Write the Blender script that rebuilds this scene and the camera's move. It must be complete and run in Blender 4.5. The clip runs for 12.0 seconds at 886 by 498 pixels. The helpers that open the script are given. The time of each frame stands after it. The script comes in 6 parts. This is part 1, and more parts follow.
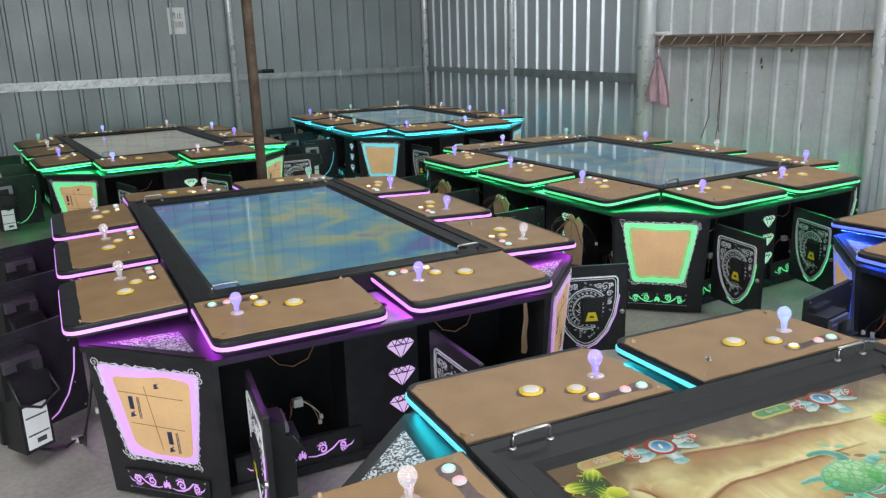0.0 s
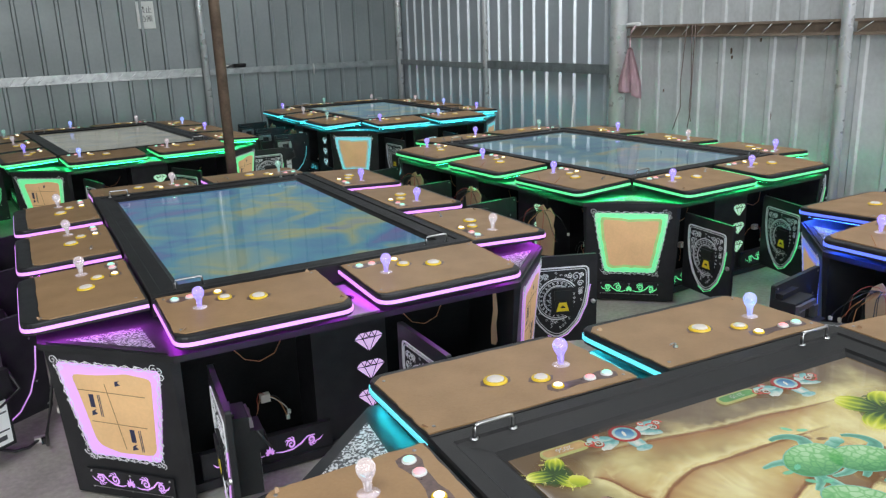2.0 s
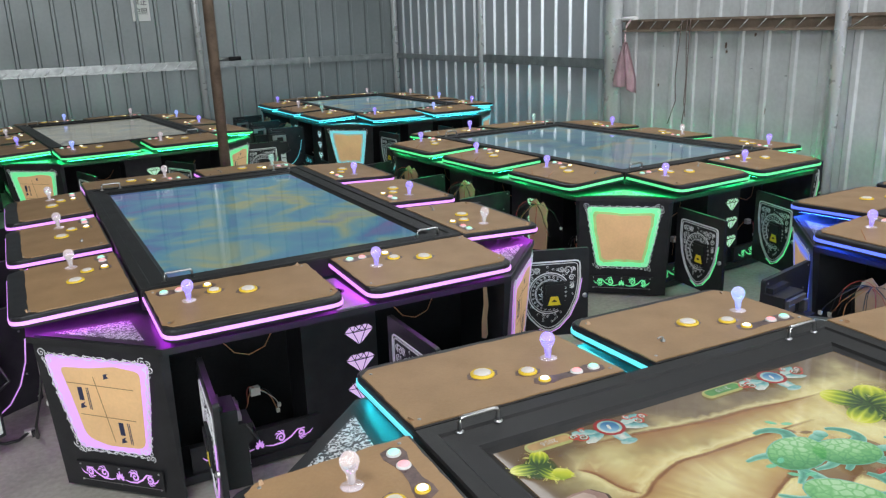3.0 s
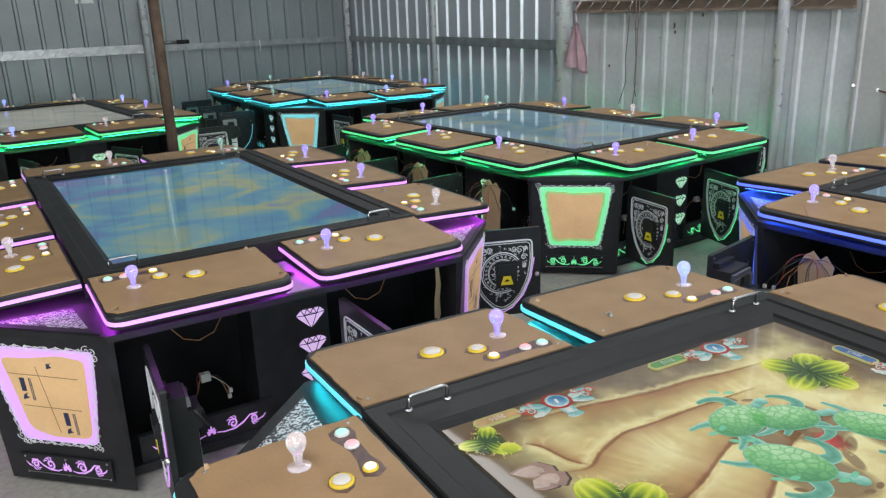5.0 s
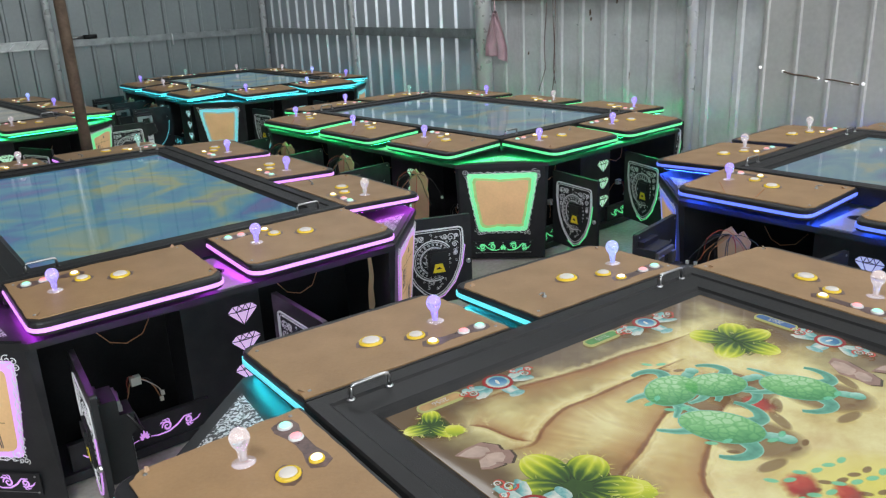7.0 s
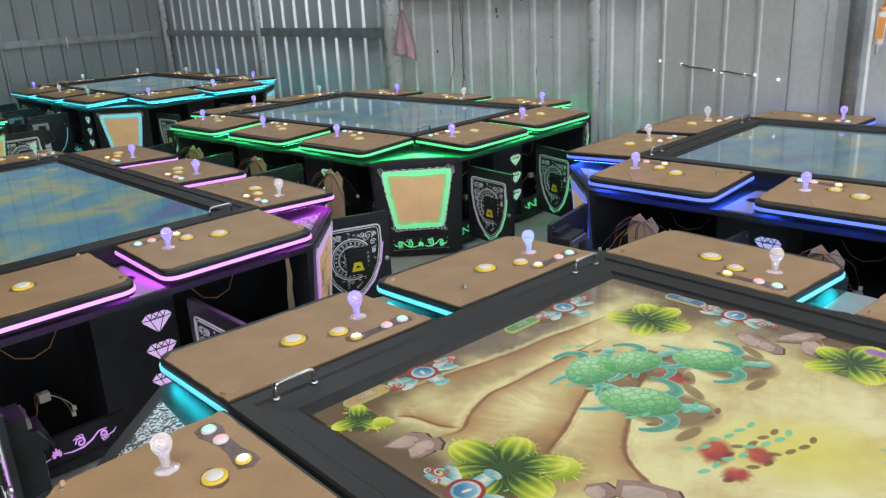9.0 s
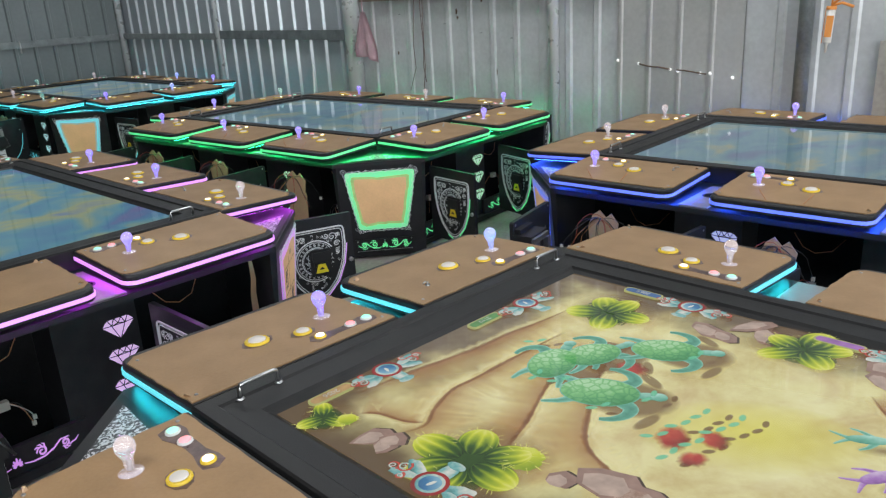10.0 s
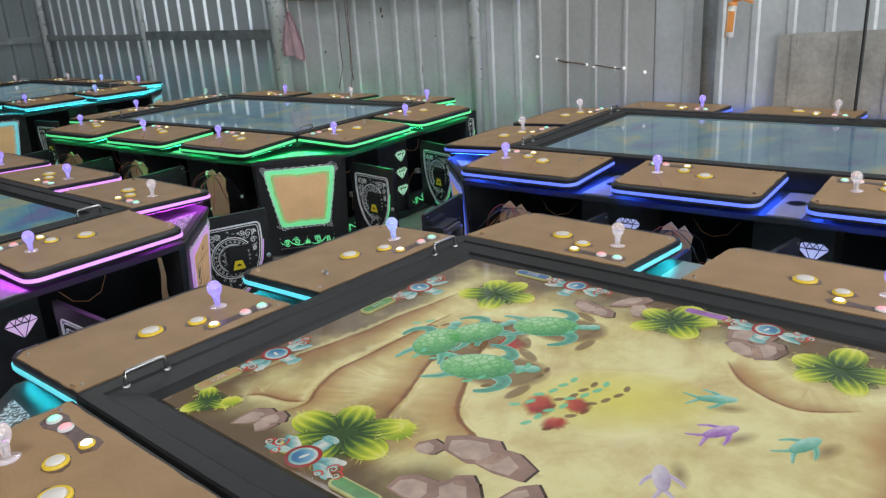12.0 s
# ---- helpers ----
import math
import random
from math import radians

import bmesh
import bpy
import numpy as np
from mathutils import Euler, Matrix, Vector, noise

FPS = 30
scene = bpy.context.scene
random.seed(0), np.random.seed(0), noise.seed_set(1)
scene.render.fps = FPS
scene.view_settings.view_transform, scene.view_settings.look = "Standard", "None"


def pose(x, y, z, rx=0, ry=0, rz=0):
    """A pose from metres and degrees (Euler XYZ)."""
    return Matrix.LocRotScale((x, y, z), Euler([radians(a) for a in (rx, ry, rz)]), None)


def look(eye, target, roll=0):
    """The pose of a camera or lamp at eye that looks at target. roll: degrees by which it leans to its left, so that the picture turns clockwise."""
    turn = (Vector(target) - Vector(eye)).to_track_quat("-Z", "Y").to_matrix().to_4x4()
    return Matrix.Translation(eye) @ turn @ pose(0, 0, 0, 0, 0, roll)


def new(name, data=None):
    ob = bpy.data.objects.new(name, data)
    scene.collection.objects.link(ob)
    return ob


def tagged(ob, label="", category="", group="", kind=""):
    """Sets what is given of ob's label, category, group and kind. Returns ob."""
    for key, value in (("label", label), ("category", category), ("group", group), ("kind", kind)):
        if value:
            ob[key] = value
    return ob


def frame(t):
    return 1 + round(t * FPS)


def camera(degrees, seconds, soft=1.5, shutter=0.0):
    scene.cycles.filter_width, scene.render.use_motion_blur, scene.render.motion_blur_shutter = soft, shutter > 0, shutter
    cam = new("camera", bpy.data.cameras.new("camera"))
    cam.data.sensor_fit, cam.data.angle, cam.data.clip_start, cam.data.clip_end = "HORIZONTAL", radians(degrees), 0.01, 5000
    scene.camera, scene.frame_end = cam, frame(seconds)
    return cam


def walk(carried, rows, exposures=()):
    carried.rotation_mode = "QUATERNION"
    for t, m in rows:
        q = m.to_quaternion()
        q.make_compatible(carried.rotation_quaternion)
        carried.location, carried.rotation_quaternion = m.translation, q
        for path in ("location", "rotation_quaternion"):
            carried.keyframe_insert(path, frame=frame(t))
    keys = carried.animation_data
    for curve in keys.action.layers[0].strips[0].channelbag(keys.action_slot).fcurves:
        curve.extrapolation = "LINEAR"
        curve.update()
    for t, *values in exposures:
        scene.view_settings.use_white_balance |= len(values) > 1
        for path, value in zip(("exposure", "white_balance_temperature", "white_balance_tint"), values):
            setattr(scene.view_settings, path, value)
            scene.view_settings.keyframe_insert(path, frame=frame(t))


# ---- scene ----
cam = camera(59.34, 12.0, soft=1.3)
PATH = [
    (0, (0.2442, 0.1858, 1.5189), (1.1973, 1.8638, 0.9937), -1.77),
    (0.5, (0.2610, 0.1935, 1.5058), (1.2276, 1.8644, 0.9828), -1.99),
    (1, (0.2728, 0.1895, 1.5040), (1.2525, 1.8513, 0.9765), -2.04),
    (1.5, (0.2833, 0.1869, 1.5006), (1.2738, 1.8403, 0.9664), -2.07),
    (2, (0.2935, 0.1842, 1.4962), (1.2900, 1.8321, 0.9565), -2.10),
    (2.5, (0.3027, 0.1802, 1.4947), (1.3014, 1.8246, 0.9482), -2.00),
    (4.5, (0.3429, 0.1502, 1.4816), (1.3862, 1.7530, 0.8962), -1.91),
    (5, (0.3388, 0.1598, 1.4761), (1.4207, 1.7329, 0.8802), -2.03),
    (5.5, (0.3371, 0.1692, 1.4668), (1.4618, 1.7094, 0.8643), -2.20),
    (6, (0.3350, 0.1735, 1.4663), (1.4969, 1.6821, 0.8546), -2.34),
    (6.5, (0.3248, 0.1661, 1.4702), (1.5177, 1.6473, 0.8511), -2.52),
    (8.5, (0.3073, 0.1686, 1.4565), (1.6466, 1.5123, 0.8237), -3.01),
    (9, (0.3018, 0.1615, 1.4539), (1.6801, 1.4650, 0.8206), -3.11),
    (9.5, (0.2955, 0.1497, 1.4564), (1.7031, 1.4211, 0.8222), -3.26),
    (10, (0.2915, 0.1395, 1.4512), (1.7283, 1.3778, 0.8172), -3.36),
    (10.5, (0.3052, 0.1021, 1.4453), (1.7629, 1.3154, 0.8104), -3.45),
    (11, (0.3224, 0.0494, 1.4367), (1.8003, 1.2377, 0.8011), -3.44),
    (11.5, (0.3275, 0.0064, 1.4314), (1.8208, 1.1733, 0.7923), -3.51),
    (12, (0.3256, -0.0169, 1.4249), (1.8449, 1.1157, 0.7856), -3.53),
]
walk(cam, [(t, look(eye, target, roll)) for t, eye, target, roll in PATH], [(0, -0.06), (5.5, -0.10), (9.5, -0.18), (12, -0.36)])

# ---- sky and daylight ----
world = bpy.data.worlds.new("sky")
scene.world = world
world.use_nodes = True
wn = world.node_tree
sky = wn.nodes.new("ShaderNodeTexSky")
sky.sky_type = "NISHITA"
sky.sun_disc = False
sky.sun_elevation, sky.sun_rotation = radians(48), radians(200)
wn.links.new(sky.outputs[0], wn.nodes["Background"].inputs[0])
wn.nodes["Background"].inputs[1].default_value = 0.12
sun = new("sun", bpy.data.lights.new("sun", "SUN"))
sun.data.energy, sun.data.angle, sun.data.color = 1.2, radians(12), (1.0, 0.96, 0.9)
sun.matrix_world = look((0, 0, 10), (-1.5, 3.5, 4.5))


def area(name, eye, target, sx, sy, watts, col):
    ob = new(name, bpy.data.lights.new(name, "AREA"))
    ob.data.shape, ob.data.size, ob.data.size_y, ob.data.energy, ob.data.color = "RECTANGLE", sx, sy, watts, col
    ob.matrix_world = look(eye, target)
    return ob


# daylight stand-in at the assumed open front; fill lamps added under the closed roof
area("front_daylight", (-0.7, -6.1, 2.3), (2.4, 4, 1.3), 7.8, 3.6, 565, (0.925, 0.968, 0.995))
for x, y, run, watts in ((-1.3, 0.2, 3.6, 170), (4.2, 3.0, 13.0, 200)):
    area("roof_strip_daylight", (x, y, 4.34), (x, y, 0), 1.0, run, watts, (0.935, 0.972, 0.995))


# ---- materials ----
LED = {
    "purple": (0.50, 0.022, 0.76), "green": (0.0, 0.74, 0.19), "cyan": (0.005, 0.56, 0.68), "white": (0.80, 0.92, 1.0), "blue": (0.015, 0.10, 1.0),
}


def mat(name, col, rough=0.5, metal=0.0, var=0.12, scale=6.0, grain=90.0, bump=0.08, emit=None, strength=0.0, coat=0.0, col2=None, spec=0.5, alpha=1.0):
    m = bpy.data.materials.new(name)
    m.use_nodes = True
    nt = m.node_tree
    b = nt.nodes["Principled BSDF"]
    tc = nt.nodes.new("ShaderNodeTexCoord")
    n1, n2 = nt.nodes.new("ShaderNodeTexNoise"), nt.nodes.new("ShaderNodeTexNoise")
    n1.inputs["Scale"].default_value, n1.inputs["Detail"].default_value = scale, 5
    n2.inputs["Scale"].default_value, n2.inputs["Detail"].default_value = grain, 3
    for n in (n1, n2):
        nt.links.new(tc.outputs["Object"], n.inputs["Vector"])
    mix = nt.nodes.new("ShaderNodeMix")
    mix.data_type = "RGBA"
    c2 = col2 or tuple(c * (1 - 2.2 * var) for c in col)
    mix.inputs[6].default_value, mix.inputs[7].default_value = (*col, 1), (*c2, 1)
    ramp = nt.nodes.new("ShaderNodeMapRange")
    ramp.inputs[1].default_value, ramp.inputs[2].default_value = 0.35, 0.7
    add = nt.nodes.new("ShaderNodeMath")
    add.operation = "MULTIPLY_ADD"
    add.inputs[1].default_value = 0.3
    nt.links.new(n2.outputs[0], add.inputs[0])
    sc = nt.nodes.new("ShaderNodeMath")
    sc.operation = "MULTIPLY"
    sc.inputs[1].default_value = 0.75
    nt.links.new(n1.outputs[0], sc.inputs[0])
    nt.links.new(sc.outputs[0], add.inputs[2])
    nt.links.new(add.outputs[0], ramp.inputs[0])
    nt.links.new(ramp.outputs[0], mix.inputs[0])
    nt.links.new(mix.outputs[2], b.inputs["Base Color"])
    rr = nt.nodes.new("ShaderNodeMapRange")
    rr.inputs[3].default_value, rr.inputs[4].default_value = max(0.02, rough - 0.08), min(1, rough + 0.1)
    nt.links.new(n1.outputs[0], rr.inputs[0])
    nt.links.new(rr.outputs[0], b.inputs["Roughness"])
    b.inputs["Metallic"].default_value = metal
    b.inputs["Specular IOR Level"].default_value = spec
    b.inputs["Coat Weight"].default_value = coat
    if bump:
        bp = nt.nodes.new("ShaderNodeBump")
        bp.inputs["Strength"].default_value, bp.inputs["Distance"].default_value = bump, 0.01
        nt.links.new(n2.outputs[0], bp.inputs["Height"])
        nt.links.new(bp.outputs[0], b.inputs["Normal"])
    if emit:
        b.inputs["Emission Color"].default_value = (*emit, 1)
        b.inputs["Emission Strength"].default_value = strength
    return m


def clear(name, col, rough=0.05, emit=None, strength=0.0):
    m = bpy.data.materials.new(name)
    m.use_nodes = True
    b = m.node_tree.nodes["Principled BSDF"]
    b.inputs["Base Color"].default_value = (*col, 1)
    b.inputs["Roughness"].default_value = rough
    b.inputs["Transmission Weight"].default_value = 0.8
    b.inputs["IOR"].default_value = 1.46
    if emit:
        b.inputs["Emission Color"].default_value, b.inputs["Emission Strength"].default_value = (*emit, 1), strength
    return m


BLACK = mat("black_board", (0.014, 0.014, 0.016), 0.36, var=0.3, scale=16, bump=0.05, grain=260, spec=0.3, col2=(0.026, 0.026, 0.028))
TORN = mat("panel_print", (0.055, 0.03, 0.03), 0.3, var=0.3, scale=70, grain=200, bump=0, col2=(0.17, 0.10, 0.09))
BLACK2 = mat("black_plastic", (0.021, 0.021, 0.023), 0.45, var=0.2, bump=0.02, grain=260, spec=0.35)
INSIDE = mat("dark_cabinet", (0.012, 0.012, 0.013), 0.9, var=0.2, bump=0.05, spec=0.1)
BEZEL = mat("grey_black_bezel", (0.013, 0.013, 0.014), 0.36, var=0.4, scale=16, bump=0.08, grain=300, spec=0.2, col2=(0.021, 0.020, 0.020))
KRAFT = mat("kraft_film", (0.37, 0.222, 0.109), 0.5, var=0.10, scale=7, grain=140, bump=0.07)
KRAFT2 = mat("kraft_film_worn", (0.46, 0.29, 0.17), 0.55, var=0.1, scale=5, grain=120, bump=0.06)
CHROME = mat("chrome", (0.55, 0.55, 0.56), 0.28, 1.0, var=0.05, bump=0)
SCREWM = mat("screw_steel", (0.42, 0.42, 0.42), 0.4, 1.0, var=0.1, bump=0)
GALV = mat("galvanised_steel", (0.80, 0.82, 0.84), 0.28, 0.4, var=0.05, scale=9, grain=60, bump=0.015)
GALV_RAIL = mat("dull_galvanised_steel", (0.42, 0.44, 0.45), 0.35, 0.5, var=0.15, scale=14, grain=60, bump=0.04)
GALV_DARK = mat("weathered_steel", (0.34, 0.37, 0.38), 0.42, 0.55, var=0.2, scale=8, grain=60, bump=0.08)
RUST = mat("rusty_steel", (0.20, 0.14, 0.10), 0.7, 0.3, var=0.25, scale=10, grain=70, bump=0.2)
RAILWOOD = mat("brown_primed_steel", (0.31, 0.235, 0.18), 0.65, 0.2, var=0.2, scale=7, grain=70, bump=0.12)
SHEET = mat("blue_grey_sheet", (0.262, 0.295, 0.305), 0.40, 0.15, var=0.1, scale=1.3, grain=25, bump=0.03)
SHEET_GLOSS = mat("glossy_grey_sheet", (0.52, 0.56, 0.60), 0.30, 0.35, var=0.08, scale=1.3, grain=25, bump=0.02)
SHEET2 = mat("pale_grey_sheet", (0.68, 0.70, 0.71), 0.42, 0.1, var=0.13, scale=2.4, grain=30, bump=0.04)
SHEET3 = mat("brown_grey_sheet", (0.55, 0.545, 0.53), 0.5, 0.1, var=0.12, scale=2.0, grain=30, bump=0.04)
ROOFM = mat("roof_sheet", (0.45, 0.47, 0.48), 0.5, 0.1, var=0.1, scale=1.5, grain=30, bump=0.03)
BOARDM = mat("stained_board", (0.50, 0.465, 0.42), 0.75, var=0.22, scale=3.5, grain=40, bump=0.12)
CONCRETE = mat("concrete", (0.46, 0.43, 0.375), 0.75, var=0.24, scale=2.2, grain=45, bump=0.2)
CLOTH = mat("pink_cloth", (0.84, 0.60, 0.66), 0.9, var=0.12, scale=9, grain=260, bump=0.3)
WHITEP = mat("white_paint", (0.72, 0.72, 0.72), 0.45, var=0.06)
PAPER = mat("white_paper", (0.86, 0.87, 0.86), 0.7, var=0.04, scale=5)
INK = mat("dark_ink", (0.06, 0.06, 0.07), 0.7, var=0.1, bump=0)
SILVER = mat("printed_silver", (0.86, 0.87, 0.88), 0.5, 0.0, var=0.1, scale=20, bump=0)
YELLOW = mat("yellow_plastic", (0.66, 0.45, 0.04), 0.25, var=0.15, scale=60, bump=0, emit=(1.0, 0.72, 0.05), strength=0.24)
# printed sign, brightened by a faint emission though it is no lamp
YELLOWFLAT = mat("faint_glow_sticker", (0.75, 0.58, 0.02), 0.4, var=0.05, bump=0, emit=(1.0, 0.8, 0.05), strength=0.05)
WIRE_R = mat("red_wire", (0.35, 0.05, 0.03), 0.4, var=0.05, bump=0)
WIRE_W = mat("white_wire", (0.62, 0.60, 0.55), 0.4, var=0.05, bump=0)
WIRE_K = mat("black_wire", (0.02, 0.02, 0.02), 0.4, var=0.05, bump=0)
WIRE_O = mat("orange_wire", (0.45, 0.20, 0.08), 0.4, var=0.05, bump=0)
TUBEW = mat("sealant_tube", (0.70, 0.66, 0.62), 0.4, var=0.05, bump=0)
ORANGE = mat("orange_plastic", (0.75, 0.28, 0.06), 0.4, var=0.06, bump=0)
# emission stands in for the lit panel shining through the film
FILM = mat("backlit_orange_film", (0.62, 0.39, 0.19), 0.4, var=0.12, scale=5, bump=0.03, emit=(0.9, 0.57, 0.30), strength=0.30)
# film colour blended with LED colour: paints light bleeding through the film's rim
FILM_EDGE = {k: mat(k + "_lit_film_edge", tuple(0.5 * a + 0.3 * b for a, b in zip((0.62, 0.39, 0.19), v)), 0.4, var=0.2, scale=14, bump=0.02, emit=tuple(0.45 * a + 0.55 * b for a, b in zip((0.9, 0.57, 0.30), v)), strength=0.55) for k, v in LED.items()}
FILMLINE = mat("film_print", (0.33, 0.19, 0.09), 0.5, var=0.1, bump=0)
NAVY = mat("navy_print", (0.03, 0.035, 0.09), 0.5, var=0.1, bump=0)
HOLE = mat("bolt_hole_daylight", (0.9, 0.9, 0.9), 0.5, bump=0, emit=(1, 1, 0.98), strength=0.9)


def glow(name, col, strength, base=None):
    m = bpy.data.materials.new(name)
    m.use_nodes = True
    b = m.node_tree.nodes["Principled BSDF"]
    b.inputs["Base Color"].default_value = (*(base or tuple(0.5 * c + 0.2 for c in col)), 1)
    b.inputs["Roughness"].default_value = 0.35
    b.inputs["Emission Color"].default_value, b.inputs["Emission Strength"].default_value = (*col, 1), strength
    return m


STRIP = {k: glow(k + "_light_strip", tuple(0.88 * c + (0.22 if k == "purple" else 0.06) for c in v), 1.3) for k, v in LED.items()}
# strong emitter added out of sight below the panels to cast the coloured glow
UNDERGLOW = {k: glow(k + "_underglow", tuple(0.97 * c + 0.01 for c in v), {"purple": 27.0, "green": 62.0}.get(k, 48.0)) for k, v in LED.items()}
PANEL = {k: glow(k + "_lit_acrylic", tuple((0.66 * c + 0.22 if k == "purple" else 0.85 * c + 0.08) for c in v), 0.88) for k, v in LED.items()}
GEM = {k: glow(k + "_lit_sign", tuple(0.5 * c + 0.42 for c in v), 0.85) for k, v in LED.items()}
BULB = [clear("bulb_violet", (0.75, 0.7, 0.95), 0.12, (0.28, 0.20, 1.0), 0.50), clear("bulb_white", (0.95, 0.93, 0.94), 0.08, (0.85, 0.70, 0.80), 0.16),
        clear("bulb_teal", (0.7, 0.9, 0.85), 0.12, (0.35, 0.8, 0.7), 0.14), clear("bulb_blue", (0.7, 0.75, 0.95), 0.12, (0.3, 0.4, 1.0), 0.5)]
BUTTON_G = glow("green_lit_button", (0.26, 0.95, 0.60), 1.15)
BUTTON_R = glow("red_lit_button", (1.0, 0.24, 0.28), 1.15)
BUTTON_W = glow("white_lit_button", (1.0, 0.92, 0.72), 2.2)
BUTTON_B = glow("pearl_lit_button", (0.92, 0.84, 0.78), 0.26, (0.46, 0.43, 0.40))


def nodes_of(name):
    m = bpy.data.materials.new(name)
    m.use_nodes = True
    return m, m.node_tree, m.node_tree.nodes["Principled BSDF"]


def display(name, cols, strength, scale, rough=0.12, stretch=(1, 1, 1), soft=2.0, spec=0.36, swirl=0.6):
    """A lit display behind glass: soft patches of colour."""
    m, nt, b = nodes_of(name)
    tc, mp, n = nt.nodes.new("ShaderNodeTexCoord"), nt.nodes.new("ShaderNodeMapping"), nt.nodes.new("ShaderNodeTexNoise")
    info = nt.nodes.new("ShaderNodeObjectInfo")
    off = nt.nodes.new("ShaderNodeVectorMath")
    off.operation = "SCALE"
    off.inputs[0].default_value = (7, 3, 5)
    nt.links.new(info.outputs["Random"], off.inputs["Scale"])
    nt.links.new(off.outputs[0], mp.inputs["Location"])
    mp.inputs["Scale"].default_value = stretch
    n.inputs["Scale"].default_value, n.inputs["Detail"].default_value, n.inputs["Distortion"].default_value = scale, soft, swirl
    n.inputs["Roughness"].default_value = 0.66 if soft > 6 else 0.5
    nt.links.new(tc.outputs["Object"], mp.inputs["Vector"])
    nt.links.new(mp.outputs[0], n.inputs["Vector"])
    cr = nt.nodes.new("ShaderNodeValToRGB")
    els = cr.color_ramp.elements
    while len(els) < len(cols):
        els.new(0.5)
    for e, (p, c) in zip(els, cols):
        e.position, e.color = p, (*c, 1)
    nt.links.new(n.outputs[0], cr.inputs[0])
    nt.links.new(cr.outputs[0], b.inputs["Emission Color"])
    b.inputs["Emission Strength"].default_value = strength
    b.inputs["Base Color"].default_value = (0.03, 0.035, 0.04, 1)
    b.inputs["Roughness"].default_value = rough * 0.45
    b.inputs["Specular IOR Level"].default_value = spec
    b.inputs["Coat Weight"].default_value, b.inputs["Coat Roughness"].default_value = 0.28 * spec, 0.02
    return m


SCREEN_SEA = display("display_sea", [(0.28, (0.16, 0.13, 0.34)), (0.38, (0.07, 0.19, 0.38)), (0.48, (0.09, 0.29, 0.40)), (0.56, (0.19, 0.33, 0.31)), (0.64, (0.34, 0.38, 0.19)), (0.76, (0.17, 0.24, 0.36))], 0.68, 3.0, stretch=(1.0, 1.1, 1), soft=2.6)
# paler sea: the veil of reflections on the glass put into the emission
SCREEN_PALE = display("display_sea_and_reflection", [(0.30, (0.13, 0.17, 0.30)), (0.42, (0.13, 0.25, 0.34)), (0.52, (0.16, 0.30, 0.35)), (0.60, (0.26, 0.33, 0.29)), (0.68, (0.35, 0.35, 0.22)), (0.76, (0.18, 0.23, 0.36))], 0.66, 3.6, stretch=(0.85, 1.25, 1), soft=3.6)
# grey-brown emission paints the sheet wall mirrored in this glass
SCREEN_GREY = display("display_grey_reflection", [(0.30, (0.15, 0.17, 0.17)), (0.45, (0.24, 0.24, 0.20)), (0.58, (0.30, 0.29, 0.22)), (0.72, (0.16, 0.21, 0.24))], 0.66, 3.4, rough=0.3, spec=0.12, stretch=(0.75, 1.35, 1), soft=3.2)
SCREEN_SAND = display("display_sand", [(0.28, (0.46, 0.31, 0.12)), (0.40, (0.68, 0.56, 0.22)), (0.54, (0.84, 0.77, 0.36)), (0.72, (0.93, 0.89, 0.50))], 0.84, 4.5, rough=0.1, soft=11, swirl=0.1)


def edge_vignette(m):
    """A ragged brown vignette: darkening towards the edges put into the sand picture's colour."""
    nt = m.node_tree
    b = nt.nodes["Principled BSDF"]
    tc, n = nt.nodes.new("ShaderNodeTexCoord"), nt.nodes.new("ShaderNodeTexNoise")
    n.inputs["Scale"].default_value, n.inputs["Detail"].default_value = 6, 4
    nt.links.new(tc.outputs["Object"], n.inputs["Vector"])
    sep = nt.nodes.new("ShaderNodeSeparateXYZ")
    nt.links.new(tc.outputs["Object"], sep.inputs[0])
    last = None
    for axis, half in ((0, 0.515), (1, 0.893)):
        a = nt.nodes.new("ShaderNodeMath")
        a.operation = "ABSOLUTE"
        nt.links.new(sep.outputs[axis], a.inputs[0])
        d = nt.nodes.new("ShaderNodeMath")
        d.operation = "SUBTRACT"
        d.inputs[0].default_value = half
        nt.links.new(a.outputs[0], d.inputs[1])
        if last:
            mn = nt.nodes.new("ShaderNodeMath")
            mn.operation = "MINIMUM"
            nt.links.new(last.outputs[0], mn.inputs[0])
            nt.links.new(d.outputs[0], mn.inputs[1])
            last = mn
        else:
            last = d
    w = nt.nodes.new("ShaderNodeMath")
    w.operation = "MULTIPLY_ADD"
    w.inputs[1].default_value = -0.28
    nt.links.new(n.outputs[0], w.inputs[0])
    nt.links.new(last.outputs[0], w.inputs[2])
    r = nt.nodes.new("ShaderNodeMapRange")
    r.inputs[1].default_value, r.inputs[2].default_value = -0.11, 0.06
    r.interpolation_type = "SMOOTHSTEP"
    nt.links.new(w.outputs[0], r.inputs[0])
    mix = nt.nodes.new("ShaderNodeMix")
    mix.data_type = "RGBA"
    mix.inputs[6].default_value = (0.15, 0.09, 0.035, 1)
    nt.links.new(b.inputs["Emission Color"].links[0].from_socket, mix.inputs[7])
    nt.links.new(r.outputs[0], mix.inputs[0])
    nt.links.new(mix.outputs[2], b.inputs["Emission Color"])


edge_vignette(SCREEN_SAND)


